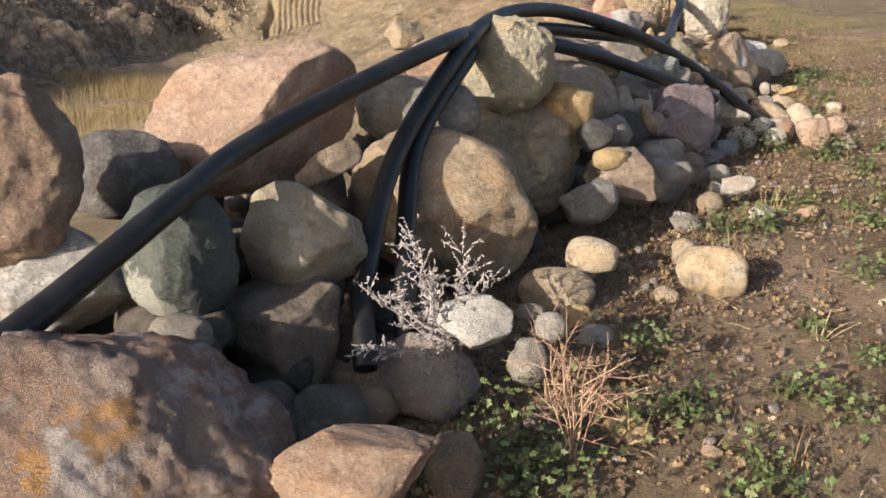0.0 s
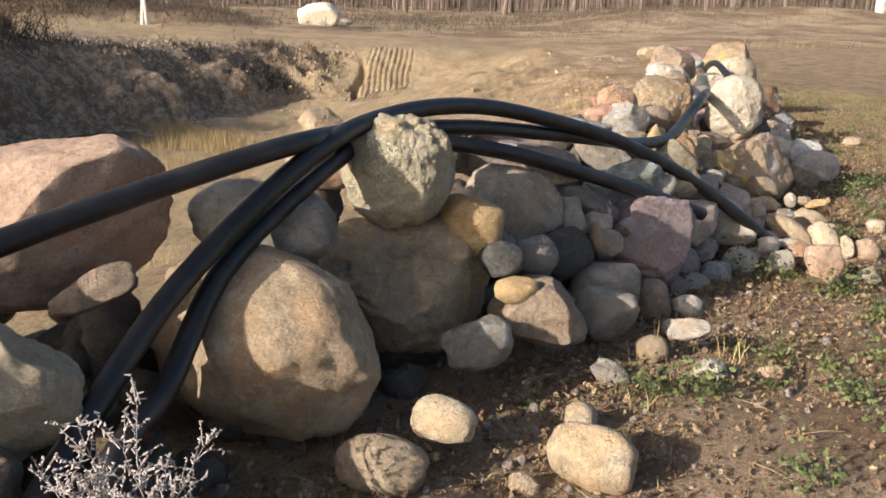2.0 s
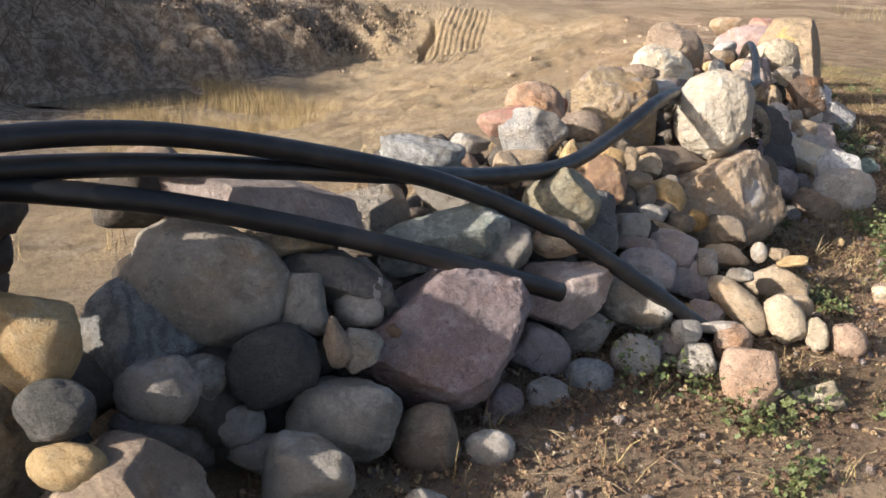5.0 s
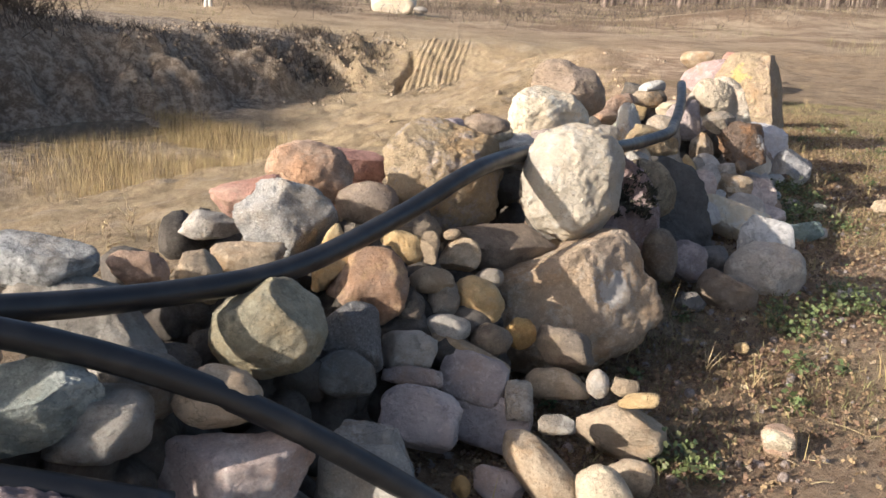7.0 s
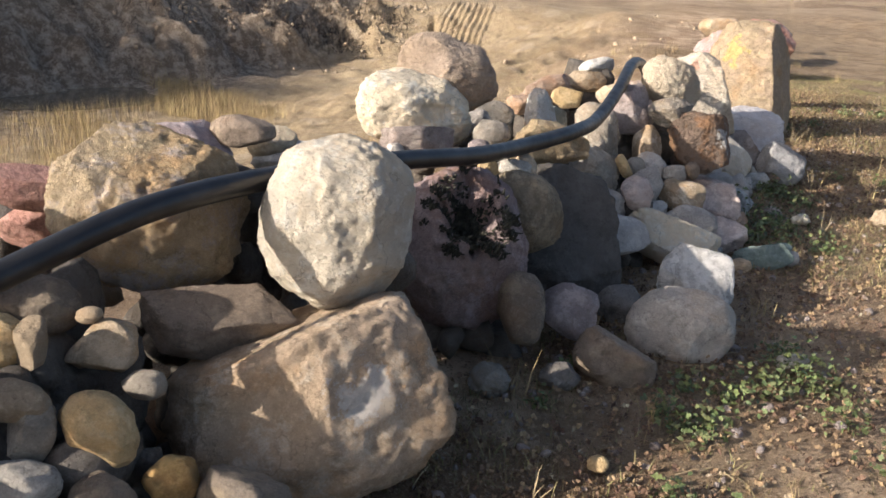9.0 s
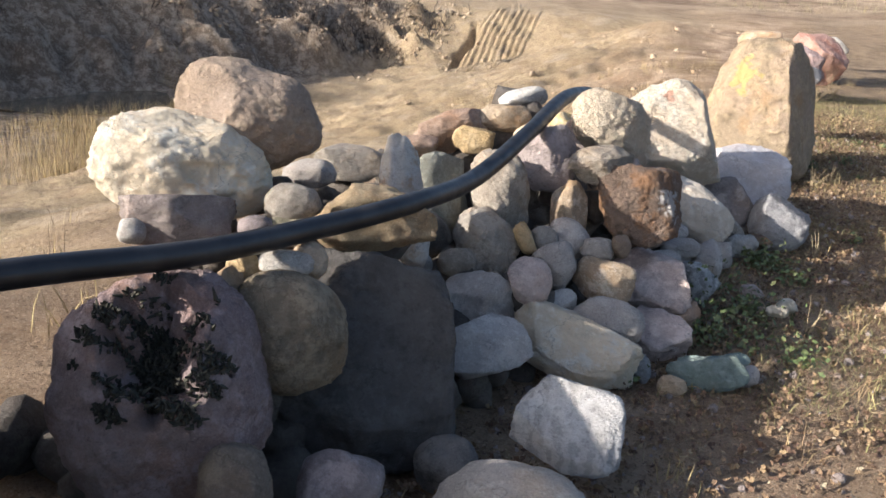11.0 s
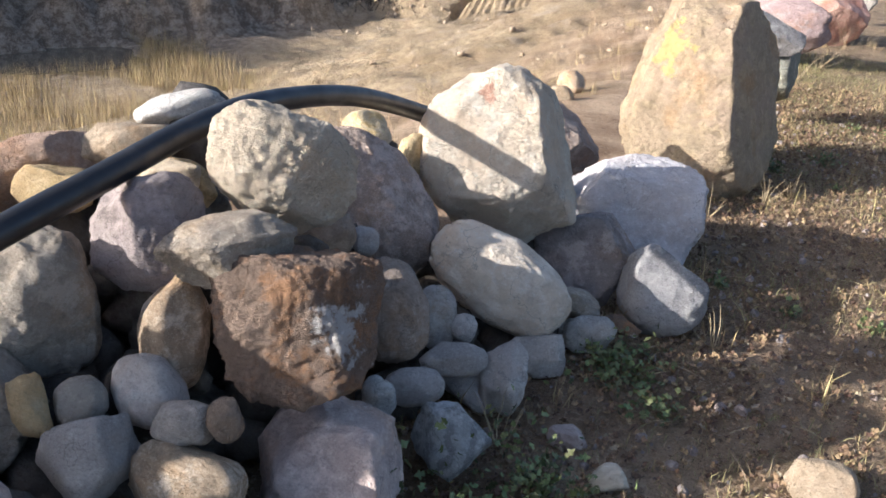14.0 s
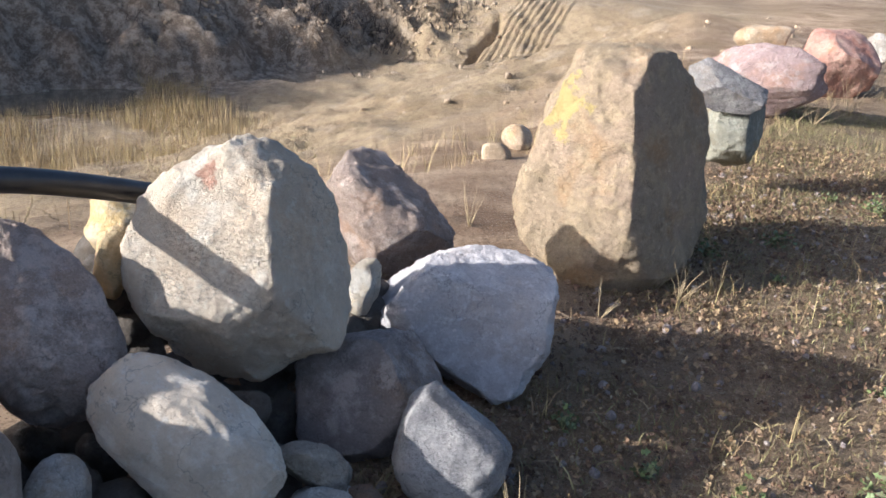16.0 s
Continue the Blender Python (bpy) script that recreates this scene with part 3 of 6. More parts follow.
stone((-0.401, 2.334, 0.387), (0.178, 0.171, 0.137), (69.7, 3.2, 8.6), "a", "cream", "large cream stone boulder in the stone pile", 5, cuts=((0.55, 0.8, 0.1, 0.72), (0.9, 0.1, 0.3, 0.8), (-0.55, 0.3, 0.78, 0.62), (0.45, 0.25, 0.85, 0.66), (-0.2, -0.8, 0.55, 0.72)))
stone((-0.482, 2.173, 0.175), (0.184, 0.174, 0.157), (63.4, 12.2, 6.5), "s", "dbrown", "worn dark brown stone boulder in the stone pile", 5, cuts=((-0.2, 0.73, 0.65, 0.66), (-0.68, -0.2, 0.7, 0.72), (0.61, -0.02, 0.78, 0.72)))
stone((-0.640, 1.875, 0.313), (0.076, 0.051, 0.051), (64.2, 7.5, 15.2), "r", "grey", "rounded grey stone cobble in the stone pile", 4)
stone((-0.307, 2.224, -0.003), (0.134, 0.097, 0.093), (60.6, 3.4, 6.0), "r", "brown", "rounded brown stone cobble on the soil beside the pile", 4)
stone((-0.316, 1.929, 0.047), (0.121, 0.086, 0.078), (58.1, 4.2, 6.7), "s", "dgrey", "worn dark grey stone cobble on the soil beside the pile", 4)
stone((-0.197, 2.008, 0.024), (0.073, 0.061, 0.056), (58.5, 2.5, 4.1), "r", "brown", "rounded brown stone cobble on the soil beside the pile", 4)
stone((-0.482, 1.914, 0.056), (0.110, 0.095, 0.085), (58.4, 6.4, 10.2), "r", "dgrey", "rounded dark grey stone cobble on the soil beside the pile", 4)
stone((-0.051, 2.130, 0.047), (0.154, 0.120, 0.102), (59.0, 16.2, -8.1), "a", "pinkgrey", "angular pinkish grey boulder in the stone pile", 5, cuts=((-0.06, 0.51, 0.85, 0.62), (-0.51, -0.38, 0.75, 0.68)))
stone((-0.162, 1.434, 0.231), (0.167, 0.102, 0.082), (54.2, -6.7, 11.3), "a", "pinktan", "angular pinkish tan boulder at the pile's foot", 5, cuts=((0.38, 0.33, 0.86, 0.62), (-0.34, 0.79, 0.4, 0.72)))
stone((0.028, 1.697, 0.054), (0.069, 0.086, 0.064), (54.6, -0.4, -0.6), "r", "brown", "rounded brown stone cobble on the soil beside the pile", 4)
stone((-0.384, 2.768, 0.502), (0.117, 0.049, 0.055), (73.6, -22.0, 14.2), "f", "brown", "flat brown stone cobble in the stone pile", 4)
stone((0.002, 3.038, 0.265), (0.348, 0.270, 0.252), (70.8, 18.9, -6.5), "h", "tan", "large tan stone boulder in the stone pile", 5, cuts=((-0.2, 0.5, 0.85, 0.85), (0.7, -0.3, 0.6, 0.84)))
stone((-0.097, 3.313, 0.558), (0.238, 0.139, 0.148), (78.0, 5.2, 0.6), "r", "grey", "rounded grey stone boulder on top of the pile", 5)
stone((0.277, 3.697, 0.687), (0.206, 0.202, 0.182), (76.4, 0.2, 20.9), "h", "knob", "large coarse yellow grey stone boulder on top of the pile", 6)
stone((0.549, 3.771, 0.478), (0.116, 0.116, 0.098), (72.1, -0.7, 15.1), "r", "ochre", "rounded ochre stone cobble in the stone pile", 4)
stone((0.562, 3.004, 0.080), (0.096, 0.070, 0.067), (68.9, 1.1, -11.0), "r", "cream", "rounded cream stone cobble on the soil beside the pile", 4)
stone((0.406, 2.809, 0.028), (0.133, 0.079, 0.083), (66.5, 1.6, -8.9), "r", "tan", "rounded tan stone cobble on the soil beside the pile", 4)
stone((1.004, 2.954, 0.034), (0.127, 0.097, 0.091), (68.3, 8.0, -22.0), "r", "cream", "rounded cream stone cobble on the soil beside the pile", 4)
stone((0.981, 3.239, -0.001), (0.050, 0.060, 0.046), (69.5, -5.7, -14.7), "r", "cream", "rounded cream stone on the soil beside the pile", 3)
stone((0.406, 2.360, 0.138), (0.045, 0.033, 0.031), (64.8, -3.8, -8.0), "r", "ochre", "rounded ochre stone in the stone pile", 3)
stone((0.087, 2.119, 0.233), (0.102, 0.074, 0.067), (64.1, -0.9, -1.9), "s", "whitegrey", "worn white grey granite cobble in the stone pile", 4)
stone((0.264, 1.888, 0.332), (0.039, 0.036, 0.031), (64.0, -3.1, -6.4), "r", "grey", "rounded grey stone in the stone pile", 3)
stone((0.250, 2.202, 0.219), (0.042, 0.029, 0.028), (64.8, -2.5, -5.3), "r", "grey", "rounded grey stone in the stone pile", 3)
stone((0.490, 2.535, -0.073), (0.105, 0.083, 0.072), (62.6, -4.5, -8.6), "s", "lgrey", "worn pale grey stone cobble on the soil beside the pile", 4)
stone((0.224, 1.994, 0.178), (0.055, 0.062, 0.049), (61.6, -2.7, -5.0), "r", "grey", "rounded grey stone in the stone pile", 4)
stone((0.492, 1.966, -0.047), (0.079, 0.068, 0.061), (57.0, -6.5, -9.9), "r", "ochre", "rounded ochre stone cobble on the soil beside the pile", 4)
stone((0.813, 2.846, -0.011), (0.045, 0.033, 0.030), (66.6, -5.9, -13.4), "s", "tan", "worn tan stone on the soil beside the pile", 3)
stone((-0.020, 3.800, 0.680), (0.150, 0.100, 0.100), (81.5, 0.1, 0.5), "r", "pink", "rounded pink granite boulder on top of the pile", 4)
stone((0.667, 3.696, 0.379), (0.082, 0.066, 0.061), (69.5, -1.1, 13.2), "r", "black", "rounded black granite cobble in the stone pile", 4)
stone((0.733, 3.642, 0.285), (0.081, 0.050, 0.052), (67.1, -1.4, 12.1), "r", "ochre", "rounded ochre stone cobble in the stone pile", 4)
stone((0.273, 3.692, 0.253), (0.355, 0.264, 0.224), (67.9, -3.7, 22.5), "h", "dtan", "large weathered tan stone boulder in the stone pile", 6, cuts=((-0.11, 0.36, 0.92, 0.66), (0.76, -0.38, 0.5, 0.8), (-0.66, -0.53, 0.5, 0.8)), dent=(-0.12, 0.08, 0.98, 0.20, 0.50))
stone((0.619, 3.436, 0.148), (0.121, 0.087, 0.084), (62.1, -12.8, 22.0), "r", "grey", "rounded grey stone cobble in the stone pile", 4)
stone((0.822, 3.696, 0.195), (0.185, 0.129, 0.110), (65.6, 5.2, 7.0), "a", "brown", "angular brown boulder in the stone pile", 5, cuts=((-0.32, 0.81, 0.45, 0.66), (0.86, 0.02, 0.5, 0.76), (-0.06, -0.31, 0.94, 0.66)))
stone((1.097, 4.055, 0.070), (0.126, 0.112, 0.093), (66.0, -4.6, 4.8), "s", "grey", "worn grey stone cobble on the soil beside the pile", 4)
stone((0.781, 3.913, 0.336), (0.096, 0.081, 0.073), (70.0, -2.2, 10.3), "r", "dgrey", "rounded dark grey stone cobble in the stone pile", 4)
stone((1.006, 4.679, 0.330), (0.086, 0.100, 0.073), (73.9, -3.9, 4.8), "s", "grey", "worn grey stone cobble in the stone pile", 4)
stone((-0.199, 4.387, 0.723), (0.094, 0.074, 0.065), (80.1, -0.0, 24.2), "s", "tan", "worn tan stone cobble on top of the pile", 4)
stone((1.098, 3.668, -0.030), (0.072, 0.054, 0.048), (52.2, 37.9, -22.4), "s", "grey", "worn grey stone cobble on the soil beside the pile", 4)
stone((1.269, 3.889, -0.005), (0.064, 0.058, 0.051), (63.3, -6.1, 2.3), "r", "tan", "rounded tan stone on the soil beside the pile", 4)
stone((1.405, 3.929, 0.077), (0.081, 0.044, 0.046), (65.1, -7.1, -0.3), "s", "lgrey", "worn pale grey stone cobble in the stone pile", 4)
stone((1.474, 3.760, -0.019), (0.062, 0.049, 0.043), (61.9, -8.2, -1.0), "s", "white", "worn whitish stone on the soil beside the pile", 4)
stone((1.698, 3.781, -0.011), (0.049, 0.029, 0.029), (62.3, -10.3, -4.9), "s", "pink", "worn pink granite stone on the soil beside the pile", 3)
stone((0.544, 4.239, 0.294), (0.179, 0.169, 0.146), (62.9, 8.5, 38.1), "r", "layered", "rounded banded gneiss boulder in the stone pile", 5)
stone((0.672, 4.351, 0.419), (0.232, 0.166, 0.161), (64.3, 20.1, 28.5), "h", "tangrey", "large tan grey stone boulder in the stone pile", 5)
stone((0.906, 4.270, 0.249), (0.129, 0.105, 0.096), (58.4, -17.2, 44.3), "r", "black", "rounded black granite cobble in the stone pile", 5)
stone((0.749, 4.157, 0.231), (0.075, 0.068, 0.060), (59.2, 8.2, 34.8), "r", "grey", "rounded grey stone cobble in the stone pile", 4)
stone((0.670, 4.112, 0.063), (0.153, 0.092, 0.090), (55.7, 10.4, 35.2), "s", "dgrey", "worn dark grey stone boulder in the stone pile", 5)
stone((1.097, 4.326, 0.080), (0.148, 0.140, 0.119), (67.4, 13.9, -3.2), "s", "grey", "worn grey stone cobble in the stone pile", 5)
stone((1.312, 4.438, 0.005), (0.099, 0.099, 0.084), (54.3, 0.3, 20.8), "r", "brown", "rounded brown stone cobble on the soil beside the pile", 4)
stone((0.927, 4.194, 0.014), (0.110, 0.056, 0.064), (53.7, 7.0, 29.6), "r", "lgrey", "rounded pale grey stone cobble on the soil beside the pile", 4)
stone((0.851, 4.175, 0.099), (0.067, 0.058, 0.052), (55.8, 7.7, 31.7), "r", "grey", "rounded grey stone in the stone pile", 4)
stone((1.490, 4.503, -0.034), (0.073, 0.055, 0.052), (53.6, -2.4, 17.1), "r", "lgrey", "rounded pale grey stone cobble on the soil beside the pile", 4)
stone((0.909, 4.439, 0.360), (0.086, 0.092, 0.070), (64.0, 3.4, 29.7), "b", "grey", "blocky grey stone cobble in the stone pile", 4)
stone((1.043, 4.576, 0.340), (0.074, 0.080, 0.061), (64.2, 1.4, 25.7), "b", "lgrey", "blocky pale grey stone cobble in the stone pile", 4)
stone((0.972, 4.600, 0.385), (0.195, 0.097, 0.105), (64.7, 15.6, 20.5), "s", "dgrey", "worn dark grey stone boulder in the stone pile", 5)
stone((1.275, 4.719, 0.193), (0.296, 0.219, 0.164), (57.9, -14.9, 36.8), "h", "purple", "large mauve granite boulder with a broad flat face", 6, cuts=((-0.33, 0.91, 0.2, 0.6), (0.73, -0.64, 0.2, 0.8), (0.12, 0.17, 0.97, 0.58), (0.6, 0.76, 0.2, 0.84), (-0.74, -0.58, 0.3, 0.8)))
stone((1.060, 4.367, 0.302), (0.043, 0.071, 0.042), (61.1, 2.9, 27.1), "a", "brown", "angular brown stone cobble in the stone pile", 4)
stone((1.107, 4.413, 0.277), (0.065, 0.061, 0.050), (57.7, -24.4, 41.5), "a", "grey", "angular grey stone in the stone pile", 4)
stone((1.179, 4.497, 0.302), (0.024, 0.021, 0.017), (61.9, 0.8, 23.5), "s", "rust", "worn rusty iron stone in the stone pile", 3)
stone((1.478, 4.800, -0.051), (0.060, 0.071, 0.051), (54.4, 21.1, -0.8), "s", "purple", "worn purple stone cobble on the soil beside the pile", 4)
stone((1.527, 5.186, -0.034), (0.125, 0.096, 0.090), (59.8, 16.9, 1.0), "r", "purplegrey", "rounded purplish grey stone cobble on the soil beside the pile", 4)
stone((1.604, 4.941, -0.065), (0.076, 0.064, 0.054), (58.0, -5.1, 13.0), "s", "lgrey", "worn pale grey stone cobble on the soil beside the pile", 4)
stone((1.727, 5.115, -0.060), (0.085, 0.067, 0.062), (59.6, -6.6, 10.2), "r", "bluegrey", "rounded blue grey stone cobble on the soil beside the pile", 4)
stone((1.876, 5.282, -0.026), (0.088, 0.077, 0.069), (61.6, -8.1, 7.1), "r", "granite", "rounded salt and pepper granite cobble on the soil beside the pile", 4)
stone((1.672, 5.419, -0.032), (0.114, 0.122, 0.094), (63.0, -6.3, 10.0), "a", "grey", "angular grey stone cobble on the soil beside the pile", 4)
stone((1.599, 5.303, 0.169), (0.186, 0.132, 0.105), (62.7, -12.8, 20.8), "a", "pinkpale", "angular pale pinkish boulder under the pipe's end", 5, cuts=((0.29, 0.76, 0.58, 0.5), (-0.56, -0.0, 0.83, 0.6), (0.44, -0.69, 0.58, 0.66)))
stone((1.858, 5.549, 0.080), (0.128, 0.103, 0.089), (65.6, -7.7, 6.3), "b", "lgrey", "blocky pale grey stone cobble in the stone pile", 4)
stone((2.151, 5.828, -0.033), (0.072, 0.056, 0.031), (63.4, -9.4, 5.5), "f", "slab", "flat pinkish grey stone cobble on the soil beside the pile", 4)
stone((2.178, 5.551, 0.023), (0.073, 0.024, 0.031), (64.5, -10.5, 1.5), "b", "lgrey", "blocky pale grey stone cobble on the soil beside the pile", 4)
stone((1.996, 5.437, -0.055), (0.066, 0.064, 0.052), (62.4, -9.2, 4.9), "a", "pinkgrey", "angular pinkish grey stone on the soil beside the pile", 4)
stone((2.095, 5.316, -0.022), (0.069, 0.061, 0.051), (61.8, -10.2, 3.4), "b", "lgrey", "blocky pale grey stone on the soil beside the pile", 4)
stone((2.053, 5.440, 0.029), (0.059, 0.047, 0.041), (63.8, -9.5, 3.6), "b", "lgrey", "blocky pale grey stone on the soil beside the pile", 3)
stone((2.273, 5.857, 0.010), (0.158, 0.064, 0.082), (62.4, 32.2, -20.4), "r", "tan", "rounded tan stone boulder in the stone pile", 4)
stone((2.234, 5.526, -0.022), (0.070, 0.076, 0.062), (63.5, -11.1, 0.8), "r", "pinktan", "rounded pinkish tan granite cobble on the soil beside the pile", 4)
stone((2.266, 5.135, 0.029), (0.105, 0.105, 0.090), (58.1, 1.6, -3.0), "s", "pinktan", "worn pinkish tan granite cobble on the soil beside the pile", 4)
stone((2.506, 5.278, -0.129), (0.114, 0.078, 0.072), (56.3, -27.6, 6.3), "a", "cream", "angular cream stone cobble on the soil beside the pile", 4)
stone((2.451, 5.807, -0.003), (0.075, 0.099, 0.064), (59.9, -29.7, 10.7), "r", "cream", "rounded cream stone cobble on the soil beside the pile", 4)
stone((2.579, 5.792, -0.047), (0.047, 0.068, 0.046), (63.7, -22.9, 0.5), "r", "cream", "rounded cream stone on the soil beside the pile", 4)
stone((2.701, 5.798, -0.054), (0.065, 0.076, 0.059), (57.0, -41.8, 10.9), "r", "pinktan", "rounded pinkish tan granite cobble on the soil beside the pile", 4)
stone((1.197, 4.992, 0.427), (0.230, 0.095, 0.076), (66.6, -12.7, 31.6), "f", "slate", "wedge-shaped grey green slate with pale streaks", 5, cuts=((0.04, 0.76, 0.64, 0.5), (0.87, 0.4, 0.2, 0.8), (-0.15, -0.58, 0.8, 0.6)))
stone((1.358, 5.130, 0.373), (0.113, 0.082, 0.074), (68.5, -3.4, 15.8), "b", "grey", "blocky grey stone cobble in the stone pile", 4)
stone((0.854, 5.200, 0.409), (0.149, 0.104, 0.094), (69.6, -4.3, 32.6), "a", "tangrey", "angular tan grey stone cobble in the stone pile", 5)
stone((0.683, 4.644, 0.576), (0.317, 0.095, 0.138), (71.2, 7.3, 30.9), "b", "pinkgrey", "blocky pinkish grey stone boulder on top of the pile", 5, cuts=((0.3, 0.2, 0.9, 0.8), (0.1, 0.8, 0.6, 0.8), (-0.7, 0.1, 0.7, 0.85)))
stone((0.796, 4.555, 0.503), (0.156, 0.058, 0.074), (68.5, 7.5, 29.3), "s", "dtan", "worn weathered tan stone boulder on top of the pile", 5)
stone((0.431, 4.433, 0.738), (0.091, 0.044, 0.048), (74.8, 3.4, 40.4), "s", "brown", "worn brown stone cobble on top of the pile", 4)
stone((1.143, 5.415, 0.461), (0.212, 0.109, 0.087), (70.1, 17.4, 17.0), "s", "grey", "rounded grey stone boulder in the stone pile", 5)
stone((0.993, 5.385, 0.608), (0.162, 0.074, 0.066), (74.1, 6.6, 24.5), "s", "layered", "worn banded grey stone boulder on top of the pile", 5)
stone((1.265, 6.260, 0.518), (0.171, 0.136, 0.123), (70.5, 12.9, 34.6), "s", "granite", "angular salt and pepper granite boulder on top of the pile", 5)
stone((1.243, 6.541, 0.630), (0.160, 0.113, 0.101), (74.6, 10.7, 32.7), "h", "pinktan", "worn pinkish tan granite cobble on top of the pile", 5)
stone((1.146, 6.248, 0.593), (0.118, 0.065, 0.067), (74.4, -15.0, 31.7), "s", "redpink", "worn red granite cobble on top of the pile", 4)
stone((0.964, 6.319, 0.453), (0.112, 0.052, 0.059), (73.2, 0.8, 29.8), "s", "lgrey", "worn pale grey stone cobble on top of the pile", 4)
stone((1.209, 7.068, 0.549), (0.177, 0.071, 0.064), (73.3, 9.5, 41.1), "a", "red", "angular dull red stone cobble on top of the pile", 5)
stone((1.182, 7.122, 0.416), (0.154, 0.080, 0.072), (71.4, -3.0, 44.6), "a", "red", "worn dull red stone cobble on top of the pile", 5)
stone((1.482, 6.495, 0.553), (0.111, 0.081, 0.077), (74.7, -2.2, 20.2), "r", "brown", "rounded brown stone cobble on top of the pile", 4)
stone((1.614, 7.035, 0.552), (0.268, 0.239, 0.203), (69.6, 26.1, 28.3), "h", "tanbig", "large rough tan boulder on top of the pile", 6, cuts=((-0.4, 0.75, 0.5, 0.74), (0.72, 0.23, 0.65, 0.76), (0.34, -0.5, 0.78, 0.8)))
stone((1.796, 7.559, 0.589), (0.136, 0.083, 0.081), (78.8, -4.4, 10.9), "s", "whitegrey", "worn white grey granite cobble on top of the pile", 4)
stone((1.704, 7.385, 0.726), (0.104, 0.050, 0.059), (80.4, -4.0, 12.5), "r", "brown", "rounded brown stone cobble on top of the pile", 4)
stone((1.471, 6.212, 0.431), (0.056, 0.116, 0.062), (70.0, 17.8, 15.5), "s", "ochre", "worn ochre stone cobble in the stone pile", 4)
stone((1.507, 6.464, 0.479), (0.052, 0.026, 0.026), (72.4, 17.0, 14.0), "f", "cream", "flat cream stone on top of the pile", 3)
stone((1.600, 6.192, 0.360), (0.124, 0.127, 0.105), (65.1, -7.8, 36.9), "s", "pinkbrown", "worn pinkish brown stone cobble in the stone pile", 5, cuts=((-0.21, 0.45, 0.86, 0.7),))
stone((1.642, 6.443, 0.433), (0.083, 0.056, 0.055), (70.0, 25.7, 7.9), "r", "ochre", "rounded ochre stone cobble in the stone pile", 4)
stone((1.733, 6.452, 0.433), (0.036, 0.063, 0.036), (71.9, -3.3, 16.2), "s", "tan", "worn tan stone in the stone pile", 4)
stone((1.807, 6.592, 0.380), (0.078, 0.066, 0.056), (71.6, -3.9, 14.3), "s", "tan", "worn tan stone cobble in the stone pile", 4)
stone((1.777, 6.590, 0.456), (0.031, 0.020, 0.020), (73.0, -3.7, 14.8), "r", "tan", "rounded tan stone on top of the pile", 3)
stone((1.919, 6.913, 0.332), (0.208, 0.107, 0.091), (64.4, 8.1, 29.1), "a", "brown", "angular brown boulder wedged in the pile", 5, cuts=((-0.18, 0.74, 0.65, 0.56), (0.56, -0.54, 0.6, 0.66)))
stone((1.780, 6.339, 0.363), (0.077, 0.046, 0.048), (69.7, 6.1, 12.6), "r", "tan", "rounded tan stone cobble in the stone pile", 4)
stone((1.740, 6.222, 0.295), (0.048, 0.074, 0.046), (67.7, 6.5, 13.6), "s", "dbrown", "worn dark brown stone cobble in the stone pile", 4)
stone((1.827, 6.329, 0.296), (0.054, 0.065, 0.046), (68.4, -3.6, 15.3), "s", "tangrey", "worn tan grey stone in the stone pile", 4)
stone((1.931, 6.416, 0.292), (0.094, 0.070, 0.067), (64.6, 32.6, -3.0), "r", "ochre", "rounded ochre stone cobble in the stone pile", 4)
stone((1.927, 6.578, 0.316), (0.053, 0.035, 0.035), (70.2, -4.6, 12.4), "r", "tangrey", "rounded tan grey stone in the stone pile", 3)
stone((2.080, 6.460, 0.173), (0.055, 0.055, 0.044), (64.9, 22.0, -1.8), "s", "orange", "worn orange stone in the stone pile", 3)
stone((1.860, 6.257, 0.233), (0.079, 0.049, 0.050), (66.7, -3.6, 15.1), "r", "lgrey", "rounded pale grey stone cobble in the stone pile", 4)
stone((2.002, 6.329, 0.188), (0.069, 0.057, 0.052), (66.1, -4.9, 12.4), "r", "dbrown", "rounded dark brown stone in the stone pile", 4)
stone((1.780, 6.109, 0.200), (0.087, 0.065, 0.058), (65.1, -2.6, 17.3), "b", "grey", "blocky grey stone cobble in the stone pile", 4)
stone((1.630, 5.977, 0.271), (0.106, 0.111, 0.090), (61.0, 5.3, 33.1), "s", "granited", "rounded dark speckled granite cobble in the stone pile", 5)
stone((1.945, 6.246, 0.165), (0.146, 0.030, 0.053), (63.5, 20.0, 2.1), "f", "tan", "flat tan stone cobble in the stone pile", 4)
stone((2.236, 6.492, 0.129), (0.111, 0.075, 0.070), (64.4, 20.8, -4.7), "s", "dbrown", "worn dark brown stone cobble in the stone pile", 4)
stone((1.980, 6.181, 0.109), (0.108, 0.082, 0.041), (68.1, 10.8, -0.6), "b", "slab", "flat pinkish grey flagstone in the stone pile", 4, cuts=((-0.1, 0.28, 0.95, 0.6),))
stone((2.231, 6.370, 0.047), (0.112, 0.054, 0.059), (63.8, -2.4, 6.4), "s", "tan", "worn tan stone cobble in the stone pile", 4)
stone((1.818, 6.028, 0.155), (0.096, 0.033, 0.027), (68.4, 0.8, 6.6), "b", "slab", "blocky pale grey stone cobble in the stone pile", 4)
stone((2.137, 6.162, 0.071), (0.045, 0.065, 0.042), (62.3, -5.9, 10.9), "b", "lgrey", "blocky pale grey stone in the stone pile", 4)
stone((2.371, 6.311, 0.102), (0.037, 0.048, 0.035), (63.9, -8.1, 6.2), "r", "lgrey", "rounded pale grey stone in the stone pile", 3)
stone((2.275, 6.049, 0.071), (0.055, 0.031, 0.031), (61.0, -7.2, 8.9), "b", "grey", "blocky grey stone in the stone pile", 4)
